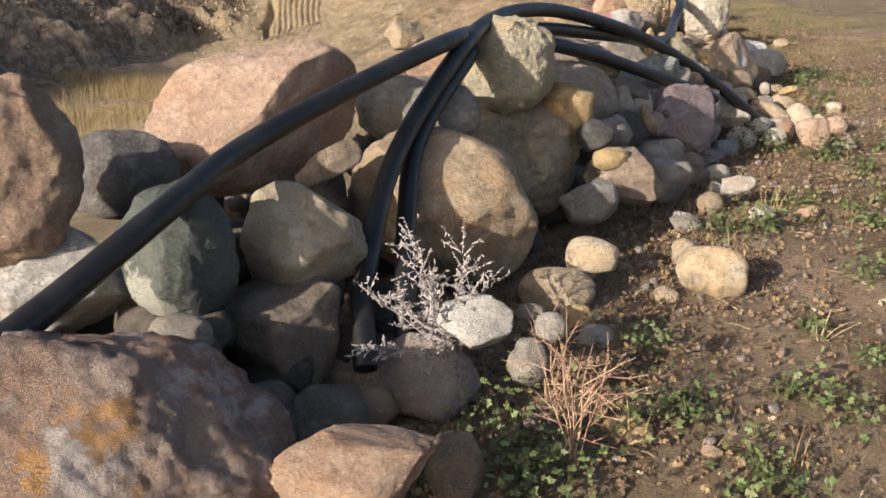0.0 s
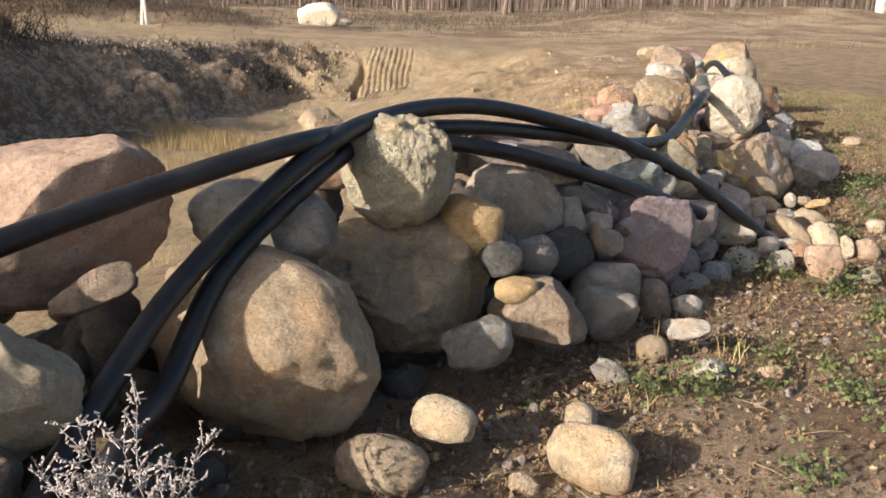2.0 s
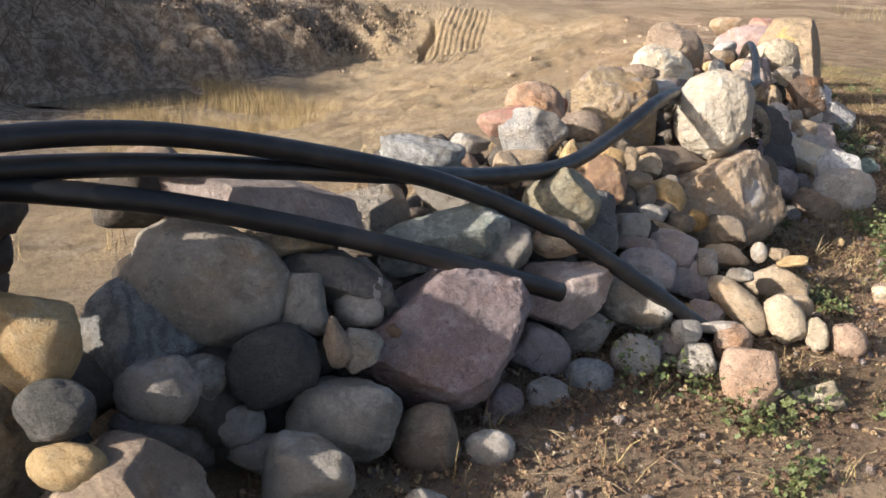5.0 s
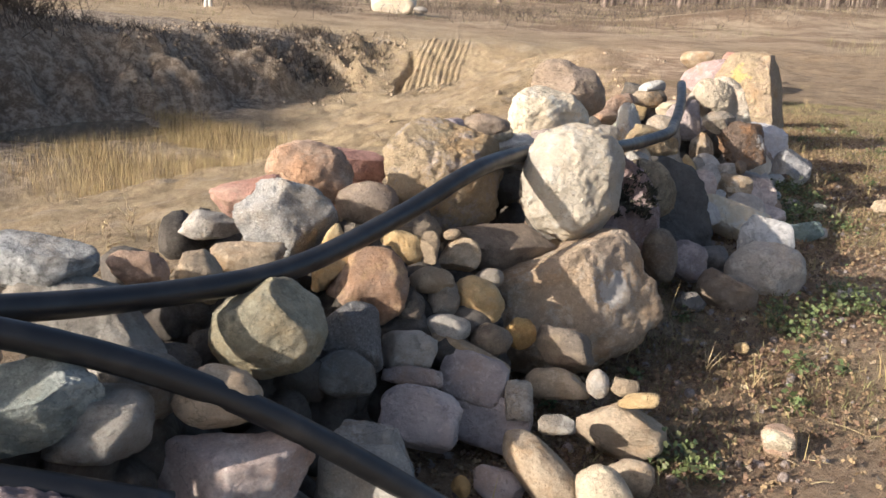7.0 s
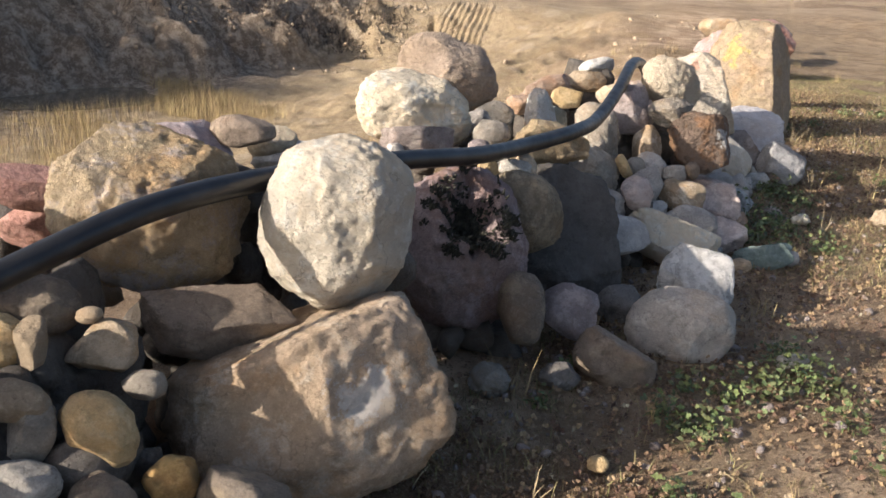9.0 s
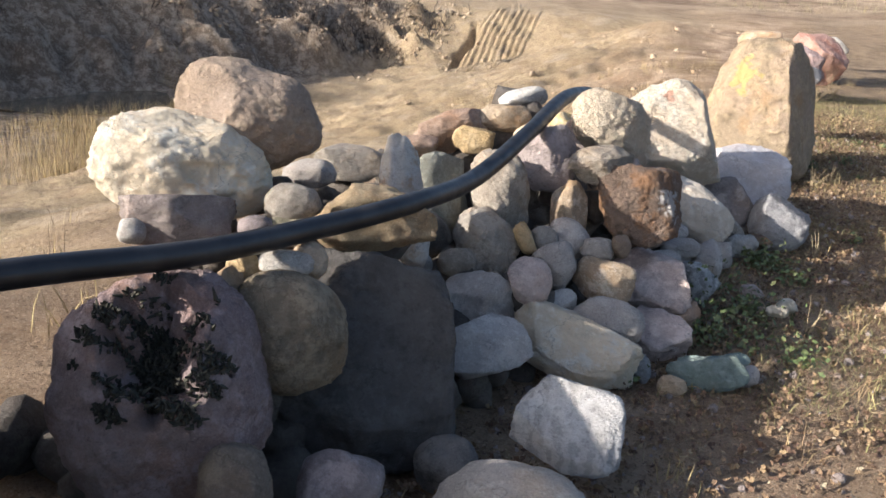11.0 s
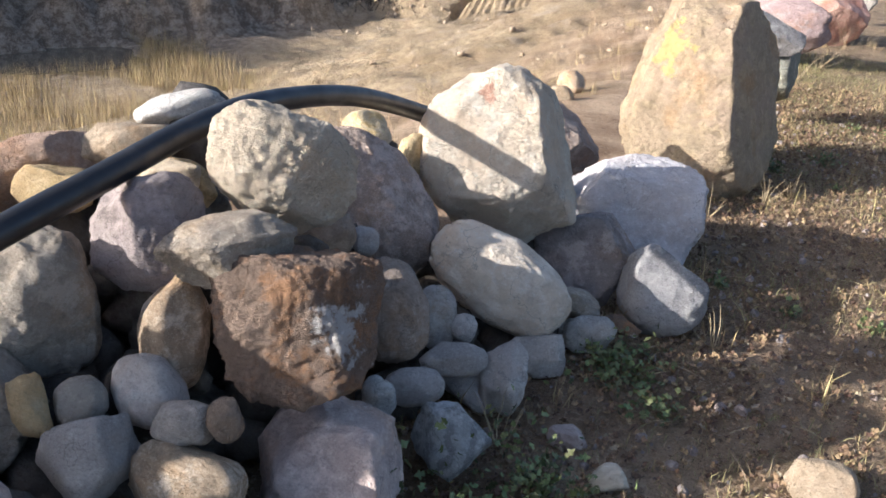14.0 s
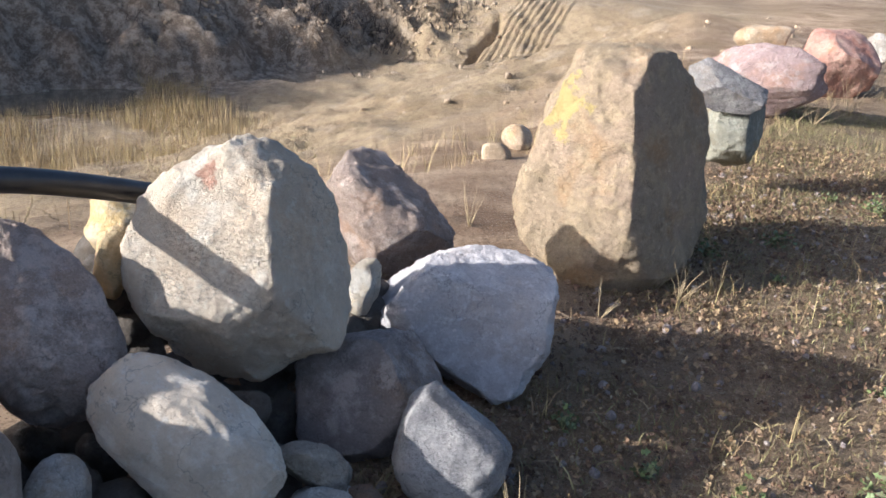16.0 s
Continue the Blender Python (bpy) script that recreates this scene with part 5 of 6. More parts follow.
stone((3.465, 15.274, 0.080), (0.199, 0.220, 0.179), (78.1, -7.4, 11.4), "s", "greengrey", "worn greenish grey stone boulder standing on the grass", 5)
stone((3.167, 18.044, -0.030), (0.550, 0.328, 0.295), (81.3, -6.6, 9.6), "a", "purplepink", "angular mauve granite boulder standing on the grass", 5)
stone((3.421, 15.148, 0.345), (0.242, 0.138, 0.124), (80.5, 11.3, 8.7), "a", "granited", "angular dark grey granite boulder beside the tall stone", 5)
stone((2.813, 20.032, 0.114), (0.301, 0.163, 0.169), (83.8, -5.7, 9.5), "a", "tan", "angular tan stone boulder standing on the grass", 4)
stone((3.580, 20.197, -0.053), (0.409, 0.409, 0.368), (82.1, -26.6, 8.1), "a", "redpink", "angular red granite boulder standing on the grass", 5)
stone((3.847, 22.668, -0.122), (0.239, 0.209, 0.175), (83.9, -6.6, 3.2), "s", "lgrey", "worn pale grey stone boulder standing on the grass", 4)
stone((1.982, 15.069, -0.324), (0.102, 0.094, 0.078), (74.9, -4.2, 26.0), "s", "tan", "worn tan stone cobble on the soil beside the pile", 3)
stone((1.882, 15.630, -0.316), (0.115, 0.102, 0.085), (76.2, -4.5, 24.6), "s", "tan", "worn tan stone cobble on the soil beside the pile", 3)
stone((-12.162, 47.795, -0.389), (1.139, 0.677, 0.671), (88.0, -2.4, 16.1), "a", "white", "angular whitish stone boulder on the far field", 4)
stone((-10.582, 47.454, -0.658), (0.366, 0.183, 0.198), (87.6, -2.4, 14.4), "s", "grey", "worn grey stone boulder on the far field", 3)
stone((2.682, 10.575, 0.248), (0.118, 0.105, 0.088), (62.8, 8.7, 44.2), "a", "brown", "angular brown stone cobble in the stone pile", 4)


stone((3.367, 11.249, -0.178), (0.096, 0.064, 0.054), (57.8, -14.3, 26.6), "a", "palegn", "angular blue white stone at the pile's foot", 4)
stone((3.186, 10.743, -0.153), (0.127, 0.096, 0.082), (54.3, 6.8, 22.4), "s", "paleg", "worn pale speckled granite cobble at the pile's foot", 4)
stone((3.497, 10.646, -0.181), (0.055, 0.038, 0.032), (50.8, -4.8, 23.6), "s", "pinkpale", "worn pale pinkish stone on the soil", 4)
stone((2.480, 7.677, -0.101), (0.068, 0.061, 0.052), (60.4, 12.5, 6.3), "s", "grey", "worn grey stone on the shaded soil", 4)
stone((3.415, 9.576, -0.142), (0.143, 0.066, 0.056), (70.6, -18.1, 2.0), "f", "green2", "flat green slate lying on the soil", 4)
stone((2.986, 6.505, -0.082), (0.059, 0.054, 0.046), (68.1, 4.1, -14.4), "a", "pinktan", "small angular pinkish tan stone on the soil", 4)
stone((1.399, 4.160, -0.031), (0.066, 0.050, 0.042), (65.1, 6.6, -6.3), "a", "lgrey", "angular pale grey stone on the soil", 4)
stone((1.711, 3.838, -0.038), (0.050, 0.029, 0.024), (62.4, -10.3, -5.0), "a", "redpink", "small flat red granite stone on the soil", 4)
stone((0.683, 1.846, -0.000), (0.027, 0.018, 0.015), (56.9, -9.5, -14.2), "a", "pinktan", "small pinkish tan stone on the soil", 4)


# ---- hidden rubble that carries the outer stones ----
SHAPES = [stone_points(2, "s", k) for k in range(24)]


def joined_stones(name, rows, material, label, category):
    verts, faces = [], []
    for x, y, z, s, seed in rows:
        rs = np.random.RandomState(seed)
        p, f = SHAPES[seed % 24]
        q = p * (s * rs.uniform(0.7, 1.15, 3))
        a = Euler(rs.uniform(0, 6.3, 3)).to_matrix()
        q = q @ np.array(a).T + (x, y, z)
        faces += [[i + len(verts) for i in t] for t in f]
        verts += q.tolist()
    ob = link_mesh(name, verts, faces, material)
    return tagged(ob, label, category, kind="stuff")


LINE = ((-1.6, 0.6), (-0.75, 2.0), (-0.35, 3.0), (0.35, 4.0), (0.9, 5.0), (1.35, 6.0), (1.7, 7.0), (2.05, 8.0), (2.35, 9.0), (2.45, 10.0), (2.75, 11.0), (2.95, 12.0))


def line_x(y):
    ys = [q for _, q in LINE]
    return float(np.interp(y, ys, [p for p, _ in LINE]))


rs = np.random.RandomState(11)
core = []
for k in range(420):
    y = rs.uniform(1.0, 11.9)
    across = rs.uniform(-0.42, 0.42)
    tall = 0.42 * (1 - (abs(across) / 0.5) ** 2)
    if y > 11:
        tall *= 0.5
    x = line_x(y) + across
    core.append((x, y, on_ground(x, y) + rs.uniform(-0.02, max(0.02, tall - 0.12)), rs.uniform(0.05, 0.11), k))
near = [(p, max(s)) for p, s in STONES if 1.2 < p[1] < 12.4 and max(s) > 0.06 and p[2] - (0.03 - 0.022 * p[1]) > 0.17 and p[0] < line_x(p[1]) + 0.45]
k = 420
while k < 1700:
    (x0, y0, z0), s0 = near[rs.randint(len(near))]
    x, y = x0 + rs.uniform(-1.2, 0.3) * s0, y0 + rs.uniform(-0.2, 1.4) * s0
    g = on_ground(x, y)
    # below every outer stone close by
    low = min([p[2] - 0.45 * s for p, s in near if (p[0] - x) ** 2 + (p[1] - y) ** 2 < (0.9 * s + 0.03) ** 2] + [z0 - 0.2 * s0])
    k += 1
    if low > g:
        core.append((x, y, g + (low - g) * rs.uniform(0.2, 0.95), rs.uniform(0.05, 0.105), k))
# the gaps' shade is put into this filler's dark brown colour
joined_stones("rubble", core, ROCK["rubble"], "rubble packed between the boulders, coloured dark as gap shade", "rubble")

rs = np.random.RandomState(12)
grit = []
for k in range(1800):
    y = rs.uniform(1.2, 16)
    x = line_x(min(y, 12)) + 0.45 + abs(rs.normal()) * 0.75
    s = 0.006 + 0.016 * rs.random_sample() ** 3
    grit.append((x, y, on_ground(x, y) + s * 0.3, s, k + 1000))
joined_stones("gravel", grit, ROCK["pinkgrey"], "scattered small gravel on the soil", "gravel")

rs = np.random.RandomState(13)
lumps = []
for k in range(1500):
    a = rs.random_sample()
    x, y = -14.2 + 7.5 * a + rs.normal() * 0.9, 24.2 + 8.2 * a + rs.normal() * 0.9
    s = 0.012 + 0.06 * rs.random_sample() ** 4
    lumps.append((x, y, on_ground(x, y) + s * 0.2, s, k + 3000))
for k in range(260):
    x, y = rs.uniform(-5, 3.5), rs.uniform(18, 34)
    s = 0.012 + 0.05 * rs.random_sample() ** 4
    lumps.append((x, y, on_ground(x, y) + s * 0.2, s, k + 5000))
joined_stones("gravel", lumps, ROCK["tan"], "loose gravel and clods on the dug bank", "gravel")


# ---- black pipes ----
def pipe(points, radius, label):
    """A polyethylene pipe with an open end and a wall, laid over the stones."""
    def along(i, s):
        q = [Vector(points[min(max(j, 0), len(points) - 1)]) for j in range(i - 1, i + 3)]
        return 0.5 * (2 * q[1] + (q[2] - q[0]) * s + (2 * q[0] - 5 * q[1] + 4 * q[2] - q[3]) * s * s + (3 * q[1] - q[0] - 3 * q[2] + q[3]) * s ** 3)
    path = [along(i, s / 8) for i in range(len(points) - 1) for s in range(8)] + [Vector(points[-1])]
    ring, verts, faces = 20, [], []
    side = None
    for i, c in enumerate(path):
        t = (path[min(i + 1, len(path) - 1)] - path[max(i - 1, 0)]).normalized()
        side = (Vector((0, 0, 1)) if side is None else side)
        side = (side - t * side.dot(t)).normalized()
        other = t.cross(side)
        verts += [c + (side * math.cos(a) + other * math.sin(a)) * radius for a in (2 * math.pi * k / ring for k in range(ring))]
    n = len(path)
    faces += [[i * ring + k, i * ring + (k + 1) % ring, (i + 1) * ring + (k + 1) % ring, (i + 1) * ring + k] for i in range(n - 1) for k in range(ring)]
    for end in (0, n - 1):
        c, t = path[end], (path[1] - path[0] if end == 0 else path[-2] - path[-1]).normalized()
        at = len(verts)
        verts += [c + (verts[end * ring + k] - c) * 0.84 for k in range(ring)]
        verts += [v + t * 0.12 for v in verts[at:at + ring]]
        verts.append(c + t * 0.12)
        for k in range(ring):
            j = (k + 1) % ring
            faces += [[end * ring + k, end * ring + j, at + j, at + k], [at + k, at + j, at + ring + j, at + ring + k], [at + ring + k, at + ring + j, at + 2 * ring]]
    ob = link_mesh("pipe", [v[:] for v in verts], faces, PIPE)
    bm = bmesh.new()
    bm.from_mesh(ob.data)
    bmesh.ops.recalc_face_normals(bm, faces=bm.faces)
    bm.to_mesh(ob.data)
    bm.free()
    return tagged(ob, label, "pipe", "black pipes on the pile")


pipe(((-0.98, 1.27, 0.44),
      (-0.84, 1.57, 0.50),
      (-0.67, 1.92, 0.61),
      (-0.55, 2.35, 0.67),
      (-0.25, 2.83, 0.77),
      (0.04, 3.30, 0.84),
      (0.17, 3.83, 0.80),
      (0.46, 4.24, 0.77),
      (0.75, 4.60, 0.71),
      (1.03, 4.96, 0.64),
      (1.26, 5.37, 0.56),
      (1.49, 5.80, 0.53),
      (1.66, 6.33, 0.58),
      (1.82, 6.78, 0.67),
      (1.94, 7.29, 0.65),
      (2.10, 7.74, 0.61),
      (2.25, 8.14, 0.56),
      (2.35, 8.53, 0.53),
      (2.48, 8.92, 0.53),
      (2.51, 9.37, 0.51),
      (2.54, 9.89, 0.59),
      (2.53, 10.45, 0.65),
      (2.54, 11.01, 0.58),
      (2.55, 11.56, 0.40)), 0.0335, "long black plastic pipe snaking over the boulders")
pipe(((-0.21, 2.04, 0.13),
      (-0.22, 2.13, 0.20),
      (-0.23, 2.32, 0.27),
      (-0.16, 2.80, 0.52),
      (0.07, 3.33, 0.80),
      (0.24, 3.81, 0.87),
      (0.49, 4.24, 0.86),
      (0.80, 4.61, 0.77),
      (1.19, 5.02, 0.61),
      (1.62, 5.34, 0.36),
      (2.16, 5.59, -0.03)), 0.0335, "black plastic pipe arching over the pile to the ground")
pipe(((-0.11, 2.20, 0.08),
      (-0.11, 2.31, 0.27),
      (-0.12, 2.61, 0.31),
      (-0.09, 2.98, 0.53),
      (0.10, 3.46, 0.75),
      (0.16, 3.88, 0.76),
      (0.52, 4.19, 0.70),
      (0.85, 4.47, 0.59),
      (1.22, 4.77, 0.44),
      (1.60, 5.03, 0.28)), 0.0335, "short black plastic pipe bent over a boulder")

# ---- plants ----
def tube(verts, faces, pts, radii, ring=6):
    """A bent, tapering rod along the points."""
    first = len(verts)
    for i, c in enumerate(pts):
        t = (Vector(pts[min(i + 1, len(pts) - 1)]) - Vector(pts[max(i - 1, 0)])).normalized()
        s = (Vector((1, 0.01, 0)) - t * t.x).normalized()
        o = t.cross(s)
        verts += [(Vector(c) + (s * math.cos(q) + o * math.sin(q)) * radii[i]).to_tuple() for q in (2 * math.pi * k / ring for k in range(ring))]
    for i in range(len(pts) - 1):
        a = first + i * ring
        faces += [[a + k, a + (k + 1) % ring, a + ring + (k + 1) % ring, a + ring + k] for k in range(ring)]


def blades(name, rows, material, label, category, bend=0.35):
    """Grass blades; rows: x, y, height, width."""
    rs = np.random.RandomState(len(rows))
    x, y, h, w = np.array(rows).T
    n = len(x)
    a, b, lean = rs.uniform(0, 6.3, n), rs.uniform(0, 6.3, n), rs.normal(size=n) * bend
    z = ground_height(x, y) - 0.01
    dx, dy, lx, ly = np.cos(a) * w, np.sin(a) * w, np.cos(b) * lean * h, np.sin(b) * lean * h
    five = [(x - dx, y - dy, z), (x + dx, y + dy, z), (x + lx * 0.35 + dx * 0.7, y + ly * 0.35 + dy * 0.7, z + h * 0.55), (x + lx * 0.35 - dx * 0.7, y + ly * 0.35 - dy * 0.7, z + h * 0.55), (x + lx, y + ly, z + h)]
    verts = np.array(five).transpose(2, 0, 1).reshape(-1, 3).tolist()
    faces = [f for i in range(0, 5 * n, 5) for f in ((i, i + 1, i + 2, i + 3), (i + 3, i + 2, i + 4))]
    ob = link_mesh(name, verts, faces, material, False)
    return tagged(ob, label, category, kind="stuff")


rs = np.random.RandomState(21)
x, y = rs.uniform(-14, -4.4, 120000), rs.uniform(14.0, 25.5, 120000)
edge = 1 - ((x + 8.3 + 0.3 * (y - 20)) / 3.4) ** 2 - ((y - 20) / 4.9) ** 2
keep = (edge > rs.random_sample(120000) * 0.9) & (ripple(x, y, 1.2, 8, 2) > -0.6 + 1.0 * rs.random_sample(120000)) & ((((x + 12.0) / 2.6) ** 2 + ((y - 21.3) / 2.3) ** 2) > 1)
x, y = x[keep][:42000], y[keep][:42000]
reeds = np.stack([x, y, rs.uniform(0.06, 0.42, len(x)), rs.uniform(0.0014, 0.0032, len(x))], 1)
blades("reeds", reeds, DRY_GRASS, "tall dry straw-coloured reeds on the pit floor", "reeds", 0.25)

rs = np.random.RandomState(22)
tufts = []
for k in range(170):
    y = rs.uniform(1.6, 22)
    x = line_x(min(y, 12)) + 0.35 + abs(rs.normal()) * 1.1
    n = rs.randint(4, 16)
    for _ in range(n):
        tufts.append((x + rs.normal() * 0.03, y + rs.normal() * 0.03, rs.uniform(0.04, 0.17), rs.uniform(0.0012, 0.0028)))
for k in range(150):
    y = rs.uniform(5, 22)
    x = line_x(min(y, 12)) - 0.7 - abs(rs.normal()) * 1.2
    for _ in range(rs.randint(4, 14)):
        tufts.append((x + rs.normal() * 0.05, y + rs.normal() * 0.05, rs.uniform(0.06, 0.25), rs.uniform(0.0015, 0.003)))
blades("dry_grass", tufts, DRY_GRASS, "thin dry grass tufts on the soil", "grass", 0.6)

rs = np.random.RandomState(23)
x, y = rs.uniform(-40, 45, 26000), 36 + 55 * rs.random_sample(26000) ** 1.3
keep = (ripple(x, y, 5.0, 8, 12) > -0.1) & ~((y < 44) & (x > -16) & (x < 8))
x, y = x[keep], y[keep]
field = np.stack([x, y, rs.uniform(0.08, 0.28, len(x)), rs.uniform(0.004, 0.012, len(x))], 1)
blades("field_grass", field, TURF, "dry rough grass on the far field", "grass", 0.4)


OVAL = ((0, -1, 0), (0.35, -0.55, 0.06), (0.55, -0.05, 0.12), (0.28, 0.25, 0.05), (0.38, 0.62, 0.1), (0, 1, -0.08), (-0.38, 0.62, 0.1), (-0.28, 0.25, 0.05), (-0.55, -0.05, 0.12), (-0.35, -0.55, 0.06))
CURLED = ((0, -1, 0.25), (0.42, -0.62, 0.38), (0.30, -0.20, 0.10), (0.62, 0.15, 0.45), (0.30, 0.55, 0.12), (0.05, 0.95, 0.40), (-0.34, 0.50, 0.08), (-0.60, 0.22, 0.50), (-0.26, -0.22, 0.06), (-0.48, -0.55, 0.42))
LOBED = ((0, -1, 0), (0.50, -0.80, 0.10), (0.30, -0.30, 0.0), (0.85, -0.05, 0.14), (0.36, 0.30, 0.0), (0, 1, -0.10), (-0.36, 0.30, 0.0), (-0.85, -0.05, 0.14), (-0.30, -0.30, 0.0), (-0.50, -0.80, 0.10))


def leaf_patch(name, centres, material, label, category, size, flat=0.35, per=60, spread=0.09, rise=0.05, shape=OVAL):
    """Low clumps of small leaves."""
    verts, faces = [], []
    rs = np.random.RandomState(len(centres) + per)
    for cx, cy, k in centres:
        base = on_ground(cx, cy)
        for _ in range(int(per * k)):
            x, y = cx + rs.normal() * spread * k, cy + rs.normal() * spread * k
            s = size * rs.uniform(0.5, 1.4)
            z = base + abs(rs.normal()) * rise * k + 0.006
            a = Euler((rs.normal() * flat, rs.normal() * flat, rs.uniform(0, 6.3))).to_matrix()
            i = len(verts)
            verts += [(Vector((x, y, z)) + a @ (Vector(q) * s))[:] for q in shape]
            faces += [[i, i + 1, i + 2, i + 8, i + 9], [i + 2, i + 3, i + 4, i + 6, i + 7, i + 8], [i + 4, i + 5, i + 6]]
    ob = link_mesh(name, verts, faces, material, False)
    return tagged(ob, label, category, kind="stuff")



rs = np.random.RandomState(51)
greens = []
for k in range(130):
    y = rs.uniform(1.4, 17)
    x = line_x(min(y, 12)) + 0.65 + abs(rs.normal()) * 0.9
    if ripple(np.array(x), np.array(y), 0.5, 8, 6) > 0.1:
        greens.append((x, y, rs.uniform(0.3, 0.9)))
greens += [(0.66, 2.44, 0.9), (0.61, 2.03, 1.1), (0.14, 1.89, 1.5), (0.24, 1.74, 1.3), (1.26, 2.59, 0.6),
           (1.34, 3.55, 1.1), (1.64, 3.02, 1.0), (1.11, 2.03, 0.9), (1.33, 2.36, 0.6), (0.78, 1.76, 0.8),
           (0.68, 2.03, 0.8), (3.53, 8.19, 1.2), (1.9, 5.21, 1.5), (2.29, 5.01, 1.2), (2.1, 5.23, 0.8),
           (2.71, 6.22, 0.8), (3.28, 7.92, 0.9), (3.6, 8.21, 1.0), (3.66, 7.94, 0.8), (3.21, 7.73, 0.7),
           (3.46, 8.4, 0.8), (3.44, 10.35, 1.8), (3.35, 10.02, 1.6), (3.45, 9.98, 1.5), (3.5, 10.4, 0.7),
           (3.55, 11.18, 1.0), (3.46, 11.12, 0.8), (3.41, 8.05, 0.8), (3.12, 7.95, 0.5), (2.66, 6.27, 0.8),
           (3.55, 10.4, 0.9), (3.72, 9.93, 1.0), (1.21, 3.54, 1.0), (1.46, 3.61, 0.8), (1.77, 3.99, 0.7),
           (1.98, 3.7, 1.0), (2.23, 4.11, 1.0), (2.33, 5.05, 1.0), (2.41, 4.74, 0.8)]
leaf_patch("weeds", greens, GREEN_LEAF, "low green weeds on the soil", "weeds", 0.0125, 0.8, 115, 0.06, 0.055, LOBED)
litter = [(line_x(min(q, 12)) + 0.5 + abs(rs.normal()) * 0.8, q, 1.0) for q in rs.uniform(1.2, 17, 2200)]
leaf_patch("leaf_litter", litter, DEAD_LEAF, "brown fallen leaves along the pile's foot", "leaves", 0.014, 0.9, 12, 0.16, 0.008, CURLED)
pale = [(line_x(min(q, 12)) + 0.7 + abs(rs.normal()) * 0.9, q, 1.0) for q in rs.uniform(1.2, 17, 520)]
leaf_patch("leaf_litter", pale, PALE_LEAF, "pale curled dead leaves on the soil", "leaves", 0.012, 1.0, 4, 0.25, 0.008, CURLED)
y = rs.uniform(1.5, 19, 130000)
x = np.interp(np.minimum(y, 12), [q for _, q in LINE], [p for p, _ in LINE]) + 0.45 + rs.random_sample(130000) ** 1.3 * 3.4
keep = ripple(x, y, 0.7, 8, 4) > 0.45 - 0.065 * y + 0.7 * rs.random_sample(130000)
x, y = x[keep], y[keep]
my = rs.uniform(1.3, 17, 60000)
mx = np.interp(np.minimum(my, 12), [q for _, q in LINE], [p for p, _ in LINE]) + 0.40 + rs.random_sample(60000) ** 1.5 * 2.6
keep = ripple(mx, my, 0.4, 8, 9) > -0.35 + 0.8 * rs.random_sample(60000)
mat = np.stack([mx[keep], my[keep], rs.uniform(0.01, 0.028, keep.sum()), rs.uniform(0.0008, 0.0018, keep.sum())], 1)
blades("dead_grass", mat, STRAW, "matted dead grass on the soil beside the pile", "grass", 2.2)
turf = np.stack([x, y, rs.uniform(0.015, 0.06, len(x)), rs.uniform(0.0012, 0.0026, len(x))], 1)
blades("turf", turf, TURF, "short thin olive-brown turf", "grass", 0.9)
twigs_v, twigs_f = [], []
for k in range(420):
    y = rs.uniform(1.3, 15)
    x = line_x(min(y, 12)) + 0.5 + abs(rs.normal()) * 0.8
    a = rs.uniform(0, 6.3)
    h = rs.uniform(0.03, 0.14)
    c = Vector((x, y, on_ground(x, y) + 0.006))
    d = Vector((x + math.cos(a) * h, y + math.sin(a) * h, 0))
    d.z = on_ground(d.x, d.y) + rs.uniform(0.004, 0.03)
    tube(twigs_v, twigs_f, (c, (c + d) / 2 + Vector((0, 0, 0.006)), d), (0.0018, 0.0016, 0.0008), 4)
tagged(link_mesh("twigs", twigs_v, twigs_f, DRY_STALK, False), "thin dry twigs strewn on the soil", "twigs", kind="stuff")



def stick(verts, faces, a, b, ra, rb, ring=5):
    a, b = Vector(a), Vector(b)
    t = (b - a).normalized()
    s = t.orthogonal().normalized()
    o = t.cross(s)
    i = len(verts)
    for c, r in ((a, ra), (b, rb)):
        verts += [(c + (s * math.cos(q) + o * math.sin(q)) * r)[:] for q in (2 * math.pi * k / ring for k in range(ring))]
    faces += [[i + k, i + (k + 1) % ring, i + ring + (k + 1) % ring, i + ring + k] for k in range(ring)]


